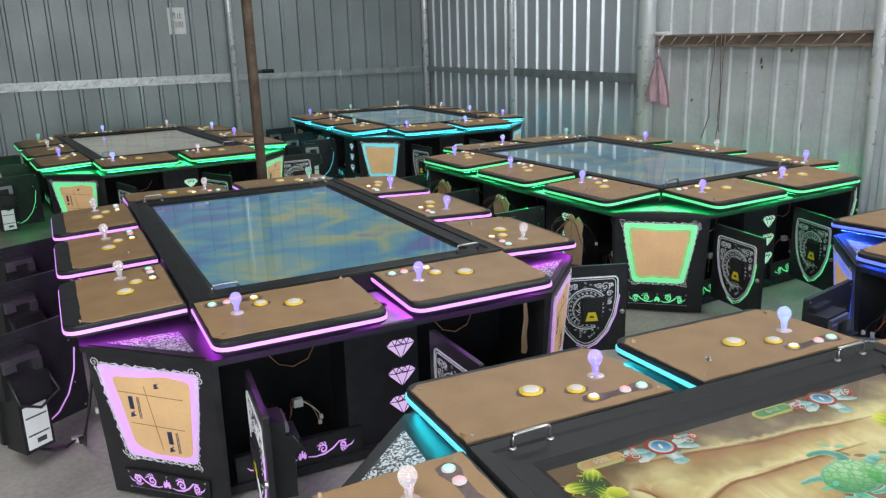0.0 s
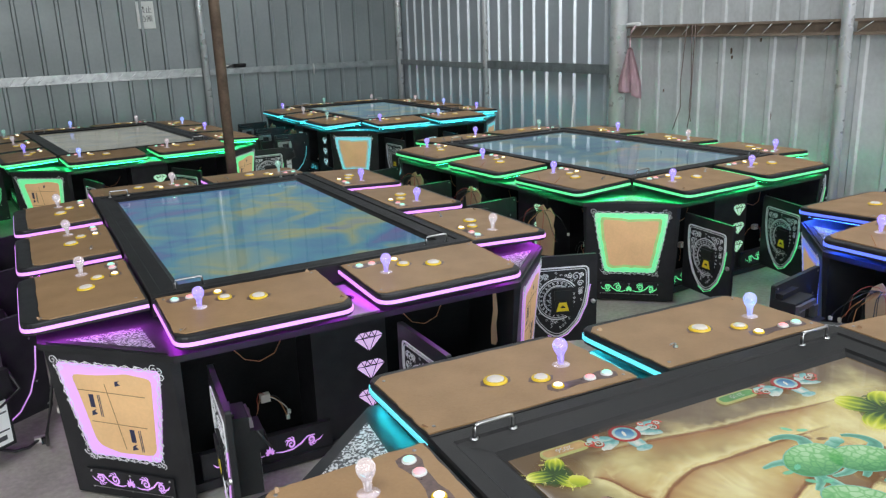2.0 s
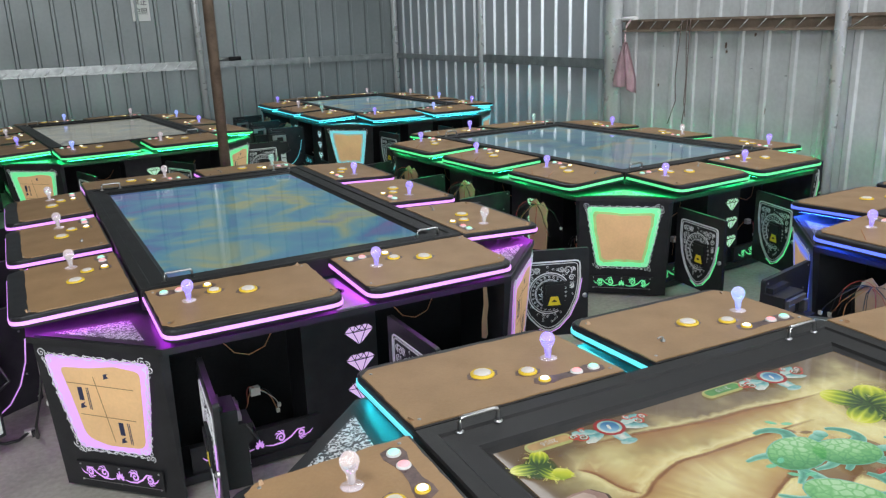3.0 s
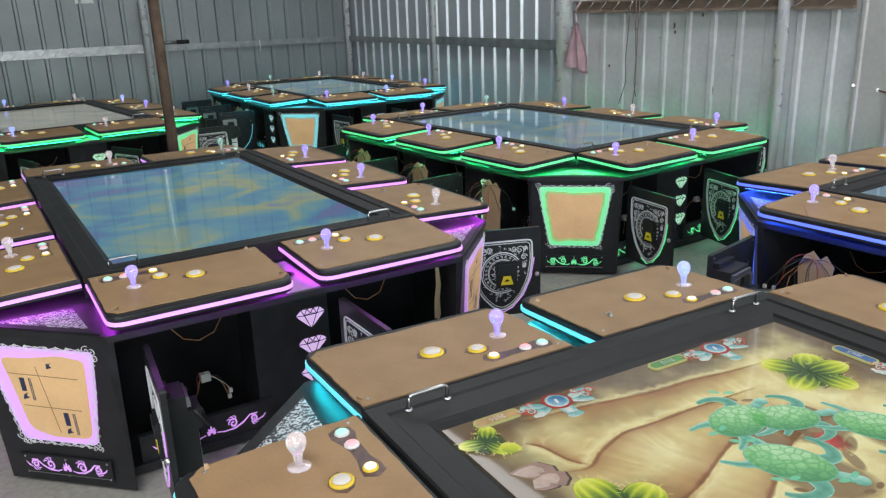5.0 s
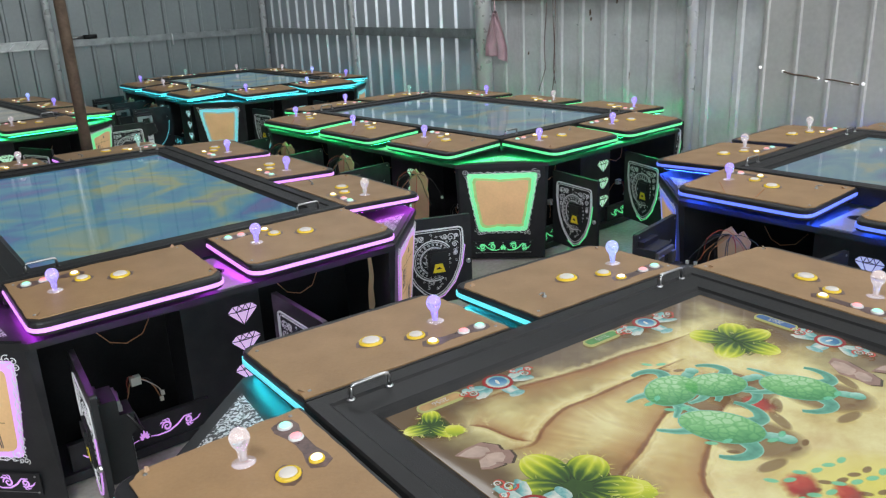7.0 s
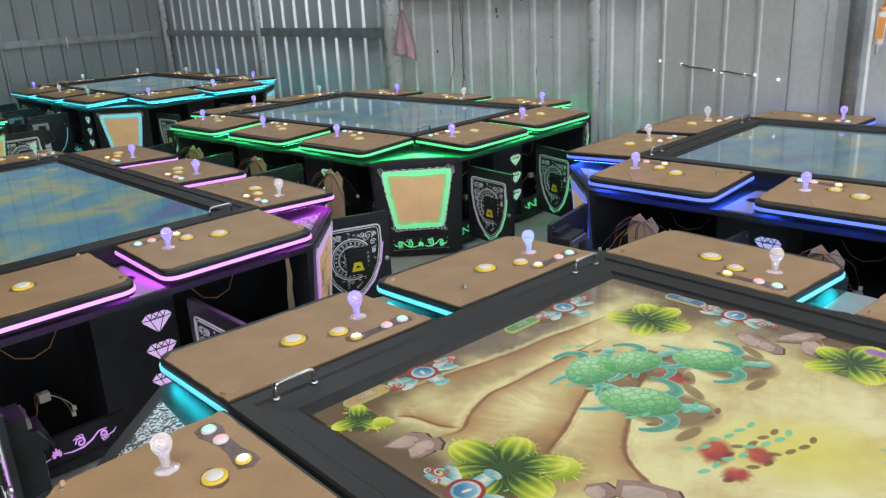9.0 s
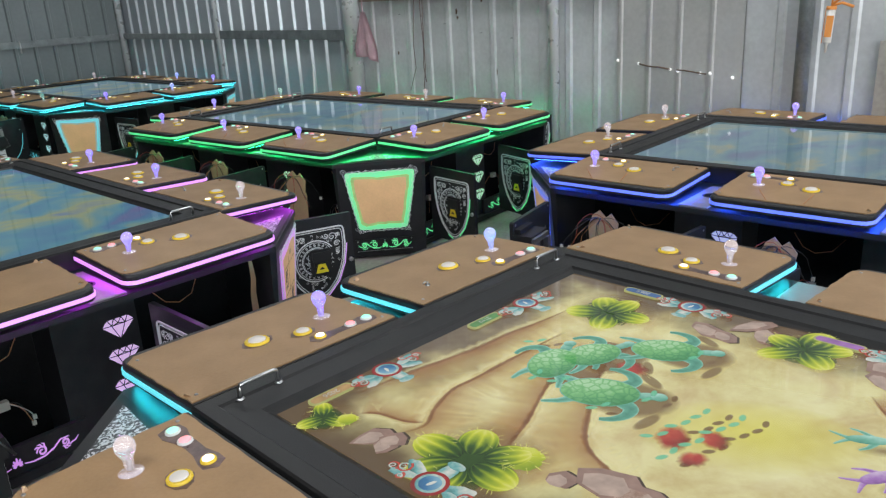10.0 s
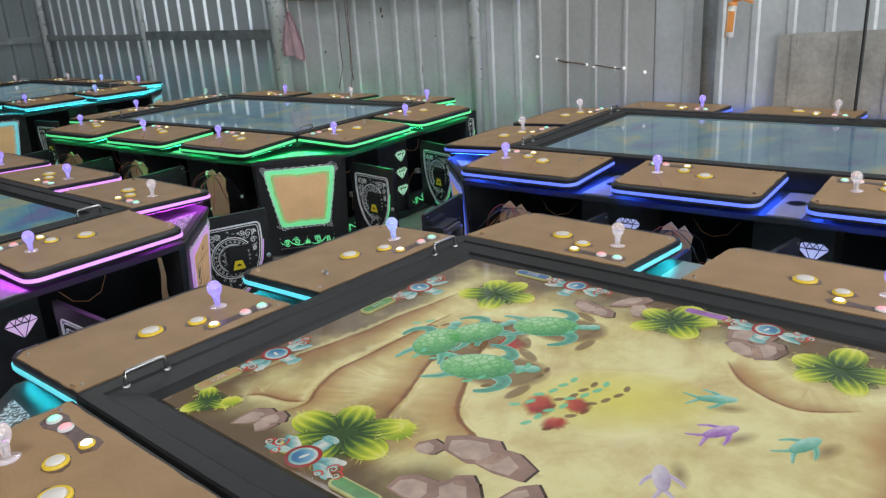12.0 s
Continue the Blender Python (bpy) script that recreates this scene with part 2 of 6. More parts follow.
def warm_patches(m):
    """Red-brown weathered patches in the drawn sand, under the dark edge vignette."""
    nt = m.node_tree
    ramp = [n for n in nt.nodes if n.bl_idname == "ShaderNodeValToRGB"][0]
    targets = [l.to_socket for l in ramp.outputs[0].links]
    tc, n, r, mix = nt.nodes.new("ShaderNodeTexCoord"), nt.nodes.new("ShaderNodeTexNoise"), nt.nodes.new("ShaderNodeMapRange"), nt.nodes.new("ShaderNodeMix")
    n.inputs["Scale"].default_value, n.inputs["Detail"].default_value, n.inputs["Distortion"].default_value = 4.2, 8, 1.6
    nt.links.new(tc.outputs["Object"], n.inputs["Vector"])
    r.inputs[1].default_value, r.inputs[2].default_value, r.inputs[4].default_value = 0.48, 0.75, 0.55
    mix.data_type = "RGBA"
    mix.inputs[7].default_value = (0.50, 0.26, 0.10, 1)
    nt.links.new(n.outputs[0], r.inputs[0])
    nt.links.new(r.outputs[0], mix.inputs[0])
    nt.links.new(ramp.outputs[0], mix.inputs[6])
    for t in targets:
        nt.links.new(mix.outputs[2], t)


warm_patches(SCREEN_SAND)


def damask():
    m, nt, b = nodes_of("damask_print")
    tc, v, n = nt.nodes.new("ShaderNodeTexCoord"), nt.nodes.new("ShaderNodeTexVoronoi"), nt.nodes.new("ShaderNodeTexNoise")
    n.inputs["Scale"].default_value, n.inputs["Detail"].default_value, n.inputs["Distortion"].default_value = 60, 1.5, 2.2
    nt.links.new(tc.outputs["Object"], n.inputs["Vector"])
    r = nt.nodes.new("ShaderNodeValToRGB")
    r.color_ramp.interpolation = "CONSTANT"
    r.color_ramp.elements[0].color, r.color_ramp.elements[1].color = (0.03, 0.03, 0.035, 1), (0.6, 0.61, 0.63, 1)
    r.color_ramp.elements[1].position = 0.51
    nt.links.new(n.outputs[0], r.inputs[0])
    nt.links.new(r.outputs[0], b.inputs["Base Color"])
    b.inputs["Roughness"].default_value = 0.3
    nt.nodes.remove(v)
    return m


DAMASK = damask()


# ---- mesh helpers ----
def box(bm, x0, x1, y0, y1, z0, z1, mi=0):
    vs = [bm.verts.new((x, y, z)) for z in (z0, z1) for x, y in ((x0, y0), (x1, y0), (x1, y1), (x0, y1))]
    for q in ((3, 2, 1, 0), (4, 5, 6, 7), (0, 1, 5, 4), (1, 2, 6, 5), (2, 3, 7, 6), (3, 0, 4, 7)):
        bm.faces.new([vs[i] for i in q]).material_index = mi
    return vs


def prism(bm, pts, z0, z1, top=None, mi=0):
    """An upright prism over the outline pts; top: another outline for its upper end."""
    lo = [bm.verts.new((x, y, z0)) for x, y in pts]
    hi = [bm.verts.new((x, y, z1)) for x, y in (top or pts)]
    n = len(pts)
    bm.faces.new(lo[::-1]).material_index = mi
    bm.faces.new(hi).material_index = mi
    for i in range(n):
        bm.faces.new((lo[i], lo[(i + 1) % n], hi[(i + 1) % n], hi[i])).material_index = mi
    return lo, hi


def lathe(bm, prof, n=14, at=(0, 0, 0), mi=0, smooth=True):
    rings = []
    for r, z in prof:
        if r < 1e-6:
            rings.append([bm.verts.new((at[0], at[1], at[2] + z))])
        else:
            rings.append([bm.verts.new((at[0] + r * math.cos(2 * math.pi * i / n), at[1] + r * math.sin(2 * math.pi * i / n), at[2] + z)) for i in range(n)])
    for a, b in zip(rings, rings[1:]):
        for i in range(n):
            j = (i + 1) % n
            if len(a) == 1 and len(b) > 1:
                f = bm.faces.new((a[0], b[j], b[i]))
            elif len(b) == 1 and len(a) > 1:
                f = bm.faces.new((a[i], a[j], b[0]))
            elif len(a) > 1:
                f = bm.faces.new((a[i], a[j], b[j], b[i]))
            else:
                continue
            f.material_index, f.smooth = mi, smooth


def tube(bm, pts, r, n=8, mi=0):
    """A round bar along a line of points."""
    pts = [Vector(p) for p in pts]
    rings = []
    for i, p in enumerate(pts):
        d = (pts[min(i + 1, len(pts) - 1)] - pts[max(i - 1, 0)]).normalized()
        a = d.cross(Vector((0, 0, 1)) if abs(d.z) < 0.9 else Vector((1, 0, 0))).normalized()
        b = d.cross(a)
        rings.append([bm.verts.new(p + r * (math.cos(2 * math.pi * k / n) * a + math.sin(2 * math.pi * k / n) * b)) for k in range(n)])
    for u, v in zip(rings, rings[1:]):
        for k in range(n):
            f = bm.faces.new((u[k], u[(k + 1) % n], v[(k + 1) % n], v[k]))
            f.material_index, f.smooth = mi, True
    bm.faces.new(rings[0][::-1]).material_index = mi
    bm.faces.new(rings[-1]).material_index = mi


def ribbon(bm, pts, w, z=0.0, h=0.002, closed=False, mi=0):
    """A flat band of width w along a line in the plane, h high."""
    n = len(pts)
    left, right = [], []
    for i in range(n):
        a = Vector(pts[(i - 1) % n] if closed or i else pts[0])
        b = Vector(pts[(i + 1) % n] if closed or i < n - 1 else pts[-1])
        d = (b - a)
        d = d.normalized() if d.length > 1e-9 else Vector((1, 0))
        nrm = Vector((-d.y, d.x)) * (w / 2)
        p = Vector(pts[i])
        left.append([bm.verts.new((*(p + nrm), z)), bm.verts.new((*(p + nrm), z + h))])
        right.append([bm.verts.new((*(p - nrm), z)), bm.verts.new((*(p - nrm), z + h))])
    for i in range(n if closed else n - 1):
        j = (i + 1) % n
        for q in ((left[i][1], right[i][1], right[j][1], left[j][1]), (left[i][0], left[i][1], left[j][1], left[j][0]), (right[i][1], right[i][0], right[j][0], right[j][1])):
            bm.faces.new(q).material_index = mi


def wall_band(bm, pts, z0, z1, out, mi=0):
    """A thin upright strip along an open outline, standing out by out."""
    n = len(pts)
    v = []
    for i, p in enumerate(pts):
        a, b = Vector(pts[max(i - 1, 0)]), Vector(pts[min(i + 1, n - 1)])
        d = (b - a).normalized()
        nrm = Vector((d.y, -d.x)) * out
        p = Vector(p)
        v.append([bm.verts.new((*p, z0)), bm.verts.new((*(p + nrm), z0)), bm.verts.new((*(p + nrm), z1)), bm.verts.new((*p, z1))])
    for a, b in zip(v, v[1:]):
        for k in range(4):
            bm.faces.new((a[k], b[k], b[(k + 1) % 4], a[(k + 1) % 4])).material_index = mi
    bm.faces.new(v[0]).material_index = mi
    bm.faces.new(v[-1][::-1]).material_index = mi


def mesh_of(bm, mats, name="mesh", bevel=0.0, segments=2):
    if bevel:
        es = [e for e in bm.edges if len(e.link_faces) == 2 and e.calc_face_angle(0) > 0.6]
        bmesh.ops.bevel(bm, geom=es, offset=bevel, segments=segments, affect="EDGES", clamp_overlap=True)
    bmesh.ops.recalc_face_normals(bm, faces=bm.faces)
    me = bpy.data.meshes.new(name)
    bm.to_mesh(me)
    bm.free()
    for m in mats if isinstance(mats, (list, tuple)) else [mats]:
        me.materials.append(m)
    return me


def part(name, data, mats=None, parent=None, label="", at=None, bevel=0.0):
    """Links a bmesh (or a finished mesh) as one object under a thing or a part."""
    me = data if isinstance(data, bpy.types.Mesh) else mesh_of(data, mats, name, bevel)
    ob = new(name, me)
    if parent is not None:
        ob.parent = parent
    if at is not None:
        ob.matrix_basis = at
    if label:
        ob["label"] = label
    return ob


def thing(name, data, mats, label, category, at=None, bevel=0.0, group="", kind=""):
    ob = part(name, data, mats, None, "", at, bevel)
    return tagged(ob, label, category, group, kind)


def rounded(pts, radii, n=5):
    """The outline pts with its corners rounded."""
    out = []
    k = len(pts)
    for i in range(k):
        p, a, b = Vector(pts[i]), Vector(pts[i - 1]), Vector(pts[(i + 1) % k])
        r = radii[i]
        if r <= 0:
            out.append(tuple(p))
            continue
        p0, p1 = p + (a - p).normalized() * r, p + (b - p).normalized() * r
        for j in range(n + 1):
            t = j / n
            out.append(tuple((1 - t) ** 2 * p0 + 2 * t * (1 - t) * p + t * t * p1))
    return out


def spiral(cx, cy, r0, r1, a0, turns, n=14):
    return [(cx + (r0 + (r1 - r0) * i / n) * math.cos(a0 + turns * 2 * math.pi * i / n), cy + (r0 + (r1 - r0) * i / n) * math.sin(a0 + turns * 2 * math.pi * i / n)) for i in range(n + 1)]


# ---- the shed ----
WALL = pose(6.29, 11.13, 0, 0, 0, -6)   # the shed's inner corner; the back wall runs along its -x, the side wall along its -y
LX, FY, ROOF = -11.5, -17.5, 4.4


def spaced(first, pitch, end):
    return [first + pitch * i for i in range(int((end - first) / pitch) + 1)]


def corrugated(length, height, ribs, rib, depth):
    """A sheet wall along x, its inner face at y = 0, with ribs of half width rib standing out towards -y at the places given."""
    bm = bmesh.new()
    xs = [(0.0, 0.0)]
    for c in ribs:
        if c - rib > xs[-1][0] and c + rib < length:
            xs += [(c - rib, 0), (c - 0.55 * rib, -depth), (c + 0.55 * rib, -depth), (c + rib, 0)]
    xs.append((length, 0.0))
    rows = [[bm.verts.new((a, b, z)) for a, b in xs] for z in (0, height)]
    back = [[bm.verts.new((a, 0.02, z)) for a in (0, length)] for z in (0, height)]
    for i in range(len(xs) - 1):
        bm.faces.new((rows[0][i], rows[0][i + 1], rows[1][i + 1], rows[1][i]))
    bm.faces.new((back[0][1], back[0][0], back[1][0], back[1][1]))
    return bm


def setting(name, data, mats, at=None, label="", category="wall", bevel=0.0):
    return tagged(part(name, data, mats, None, "", at, bevel), label, category, "", "structure")


bm = bmesh.new()
box(bm, LX - 0.2, 0.2, FY - 12, 0.2, -0.2, 0.0)
setting("floor", bm, CONCRETE, WALL, "stained grey concrete workshop floor with dust", "floor")
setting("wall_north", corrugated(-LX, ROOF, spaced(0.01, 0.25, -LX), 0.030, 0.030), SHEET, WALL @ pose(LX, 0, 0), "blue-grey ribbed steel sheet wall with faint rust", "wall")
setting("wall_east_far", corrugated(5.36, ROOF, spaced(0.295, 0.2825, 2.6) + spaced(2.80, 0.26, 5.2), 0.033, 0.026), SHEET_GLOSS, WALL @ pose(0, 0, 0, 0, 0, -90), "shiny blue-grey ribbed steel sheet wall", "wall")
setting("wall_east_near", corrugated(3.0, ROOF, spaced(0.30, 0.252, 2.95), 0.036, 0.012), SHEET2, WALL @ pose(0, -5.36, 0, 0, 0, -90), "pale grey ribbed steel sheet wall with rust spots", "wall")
setting("wall_east_end", corrugated(-FY - 9.28, ROOF, spaced(0.22, 0.207, 8.1), 0.030, 0.012), SHEET2, WALL @ pose(0, -9.28, 0, 0, 0, -90), "pale grey ribbed steel sheet wall with seams", "wall")
setting("wall_west", corrugated(-FY, ROOF, spaced(0.1, 0.25, -FY), 0.03, 0.02), SHEET, WALL @ pose(LX, FY, 0, 0, 0, 90), "blue-grey ribbed steel sheet wall", "wall")
bm = bmesh.new()
box(bm, LX, -10.0, FY - 0.1, FY, 0, ROOF)
box(bm, -1.0, 0, FY - 0.1, FY, 0, ROOF)
box(bm, -10.0, -1.0, FY - 0.1, FY, 4.15, ROOF)
setting("wall_south", bm, SHEET2, WALL, "grey sheet wall beside the wide open shed front", "wall")
bm = bmesh.new()
box(bm, LX - 0.2, 0.2, FY - 0.4, 0.2, ROOF, ROOF + 0.06)
setting("ceiling", bm, ROOFM, WALL, "pale grey steel sheet roof of the shed", "ceiling")

# ---- the game tables ----
HS, HL, TOP = 0.635, 1.032, 0.66      # half width and half length of the screen frame, height of the top
SHORT, LONG = (-0.336, 0.336), (-0.737, 0.0, 0.737)
SIDES = (("f", 0, HL, SHORT), ("r", 90, HS, LONG), ("b", 180, HL, SHORT), ("l", 270, HS, LONG))
MESHES = {}


def once(key, make):
    if key not in MESHES:
        MESHES[key] = make()
    return MESHES[key]


def panel_outline(h=0.291, v0=0.006, v1=0.398, r=0.055):
    return rounded([(-h, -v0), (-h, -v1), (h, -v1), (h, -v0)], [0, r, r, 0])


def make_panel():
    bm = bmesh.new()
    o = panel_outline()
    i = [(x * 0.986, -0.008 + (y + 0.008) * 0.978) for x, y in o]
    m = [(x * 0.995, -0.007 + (y + 0.007) * 0.992) for x, y in o]
    lo, mid = prism(bm, o, -0.040, -0.006)
    bm.faces.remove([f for f in bm.faces if all(v in mid for v in f.verts)][0])
    prev = mid
    for ring, z in ((m, -0.002), (i, 0.0)):
        cur = [bm.verts.new((x, y, z)) for x, y in ring]
        for k in range(len(cur)):
            bm.faces.new((prev[k], prev[(k + 1) % len(cur)], cur[(k + 1) % len(cur)], cur[k]))
        prev = cur
    bm.faces.new(prev)
    return mesh_of(bm, BLACK, "control_panel")


def make_film_sheet(k, front=0.366):
    rnd = random.Random(k)
    bm = bmesh.new()
    pts = []
    corners = [(-0.285, -0.014), (-0.285, 0.028 - front), (-0.258, -front), (0.258, -front), (0.285, 0.028 - front), (0.285, -0.014)]
    for a, b in zip(corners, corners[1:] + corners[:1]):
        n = 3 if math.dist(a, b) < 0.1 else 14
        for j in range(n):
            t = j / n
            w = 0.0 if j == 0 else rnd.uniform(-0.0022, 0.0022)
            pts.append((a[0] + (b[0] - a[0]) * t + w, a[1] + (b[1] - a[1]) * t + w))
    prism(bm, pts, 0.0, 0.0035)
    return mesh_of(bm, KRAFT, "film_sheet")


def make_strip(key):
    bm = bmesh.new()
    wall_band(bm, panel_outline(), -0.030, -0.018, 0.004)
    o = [(x * 0.94, -0.03 + (y + 0.03) * 0.955) for x, y in panel_outline()]
    # hidden band under the panel, added only for the light it casts
    ribbon(bm, o, 0.008, -0.044, 0.003, mi=1)
    return mesh_of(bm, [STRIP[key], UNDERGLOW[key]], "light_strip")


def make_joystick(k):
    bm = bmesh.new()
    lathe(bm, [(0, 0), (0.022, 0), (0.0235, 0.001), (0.02, 0.002), (0.006, 0.003)], 16, mi=1)
    lathe(bm, [(0.008, 0.004), (0.007, 0.010), (0.009, 0.016), (0.0095, 0.028), (0.012, 0.034), (0.0165, 0.041), (0.0195, 0.051), (0.0190, 0.060), (0.0140, 0.069), (0.007, 0.073), (0.0, 0.074)], 18, mi=0)
    lathe(bm, [(0.0, 0.005), (0.0035, 0.006), (0.0035, 0.03), (0.0, 0.032)], 8, mi=2)
    return mesh_of(bm, [BULB[k], BULB[1], CHROME], "joystick")


def make_button(r, ring, cap, h):
    bm = bmesh.new()
    lathe(bm, [(r, 0), (r, h * 0.35), (r * 0.92, h * 0.6), (r * 0.74, h * 0.62), (r * 0.72, h * 0.4)], 18, mi=0)
    lathe(bm, [(r * 0.72, h * 0.3), (r * 0.69, h * 0.75), (r * 0.58, h * 0.95), (0, h * 1.05)], 18, mi=1)
    return mesh_of(bm, [ring, cap], "button")


def make_plate():
    """The dark printed strip that shows where the film is cut away round the small buttons."""
    bm = bmesh.new()
    pts = [(-0.03, 0.0), (-0.018, 0.019), (0.01, 0.02), (0.04, 0.012), (0.075, 0.012), (0.105, 0.011), (0.135, 0.019), (0.162, 0.017), (0.178, 0.0), (0.16, -0.018), (0.135, -0.018), (0.105, -0.010), (0.075, -0.011), (0.04, -0.013), (0.01, -0.02), (-0.018, -0.018)]
    rnd = random.Random(6)
    prism(bm, [(x + rnd.uniform(-0.003, 0.003), y * 1.25 + rnd.uniform(-0.003, 0.003)) for x, y in pts][::-1], 0.0036, 0.0042)
    return mesh_of(bm, TORN, "button_plate")


def make_cutout(r):
    bm = bmesh.new()
    pts = [(r * 1.45, 0), (r, r * 0.7), (0, r * 1.08), (-r, r * 0.7), (-r * 1.45, 0), (-r, -r * 0.7), (0, -r * 1.08), (r, -r * 0.7)]
    prism(bm, pts, 0.0036, 0.0042)
    return mesh_of(bm, TORN, "button_surround")


def make_screw():
    bm = bmesh.new()
    lathe(bm, [(0.0045, 0), (0.0045, 0.0012), (0.003, 0.0022), (0, 0.0022)], 10)
    return mesh_of(bm, SCREWM, "screw")


SHORT_FILM = (17, 18, 19)   # where the film was cut shorter and leaves a black rim
STICKS = {40: 1, 41: 0, 42: 1, 43: 0, 44: 1, 45: 3, 46: 0, 47: 1, 48: 1, 49: 1, 10: 0, 11: 0, 17: 1, 18: 1, 19: 1}


def make_film_tab(k):
    """A torn tab of film standing up beside a screw."""
    rnd = random.Random(40 + k)
    bm = bmesh.new()
    w = rnd.uniform(0.006, 0.012)
    pts = [(-w, 0, 0), (w * 0.8, 0.003, 0), (w * 0.5, 0.006, rnd.uniform(0.005, 0.010)), (-w * 0.3, 0.010, rnd.uniform(0.008, 0.014))]
    lo = [bm.verts.new(p) for p in pts]
    hi = [bm.verts.new((x + 0.001, y + 0.0014, z)) for x, y, z in pts]
    bm.faces.new(lo)
    bm.faces.new(hi[::-1])
    for i in range(4):
        bm.faces.new((lo[i], lo[(i + 1) % 4], hi[(i + 1) % 4], hi[i]))
    return mesh_of(bm, KRAFT2, "film_tab")


def control_panel(table, key, at, k):
    rnd = random.Random(1000 + k)
    p = part("control_panel", once("panel", make_panel), parent=table, at=at, label="black control panel covered in brown kraft film")
    part("film_sheet", once(("film", k if k in SHORT_FILM else k % 5), lambda: make_film_sheet(k % 5, 0.338) if k in SHORT_FILM else make_film_sheet(k % 5)), parent=p, label="brown kraft protective film")
    part("light_strip", once(("strip", key), lambda: make_strip(key)), parent=p, label=key + " glowing edge strip")
    u0 = -0.284
    part("button_plate", once("plate", make_plate), parent=p, at=pose(u0 + 0.052, -0.066, 0))
    for name, u, v, mesh in (("small_button", 0.052, 0.066, "g"), ("small_button", 0.103, 0.066, "r"), ("small_button", 0.196, 0.068, "w")):
        cap = {"g": BUTTON_G, "r": BUTTON_R, "w": BUTTON_W}[mesh]
        part(name, once(("btn", mesh), lambda: make_button(0.0155, WHITEP if mesh != "w" else YELLOW, cap, 0.008)), parent=p, at=pose(u0 + u, -v, 0.0045))
    part("button_surround", once("cut1", lambda: make_cutout(0.025)), parent=p, at=pose(u0 + 0.205, -0.13, 0, 0, 0, rnd.uniform(-10, 10)))
    part("fire_button", once("b1", lambda: make_button(0.024, YELLOW, BUTTON_B, 0.009)), parent=p, at=pose(u0 + 0.205, -0.13, 0.0045), label="yellow ringed lit button")
    part("button_surround", once("cut2", lambda: make_cutout(0.031)), parent=p, at=pose(u0 + 0.308, -0.178, 0, 0, 0, rnd.uniform(-10, 10)))
    part("fire_button", once("b2", lambda: make_button(0.031, YELLOW, BUTTON_B, 0.010)), parent=p, at=pose(u0 + 0.308, -0.178, 0.0045), label="large yellow ringed lit button")
    j = STICKS.get(k, rnd.choice((0, 0, 0, 1, 1, 1, 3, 2)))
    part("joystick", once(("joy", j), lambda: make_joystick(j)), parent=p, at=pose(u0 + 0.112, -0.178, 0.0036, rnd.uniform(-3, 3), rnd.uniform(-3, 3), 0), label="clear lit bulb joystick")
    for u, v in ((0.02, 0.04), (0.545, 0.04), (0.02, 0.335), (0.545, 0.335)):
        part("screw", once("screw", make_screw), parent=p, at=pose(u0 + u, -v, 0.0036))
    for u, v in ((0.545, 0.04), (0.545, 0.335), (0.02, 0.335)):
        if rnd.random() < 0.7:
            part("film_tab", once(("tab", k % 4), lambda: make_film_tab(k % 4)), parent=p, at=pose(u0 + u + rnd.uniform(-0.02, 0.02), -v + rnd.uniform(-0.012, 0.018), 0.0034, 0, 0, rnd.uniform(0, 360)))
    if k % 3 == 0:
        bm = bmesh.new()
        lathe(bm, [(0.007, 0), (0.007, 0.004), (0.003, 0.005), (0.003, 0.012), (0, 0.012)], 10)
        tube(bm, [(0.0, 0, 0.010), (0.012, 0.004, 0.016), (0.024, 0.006, 0.014)], 0.0022, 6)
        part("key_switch", bm, SCREWM, p, "small metal key switch", pose(u0 + 0.46, -0.11, 0.0036))
    return p


SHIELD = [(-0.142, 0.150), (0.142, 0.150), (0.145, 0.06), (0.130, -0.03), (0.095, -0.11), (0.045, -0.165), (0.0, -0.185), (-0.045, -0.165), (-0.095, -0.11), (-0.130, -0.03), (-0.145, 0.06)]


def make_door_board():
    bm = bmesh.new()
    prism(bm, rounded([(0, -0.21), (0.37, -0.21), (0.37, 0.205), (0, 0.205)], [0.01] * 4), -0.009, 0.009)
    return mesh_of(bm, BLACK, "door_board")


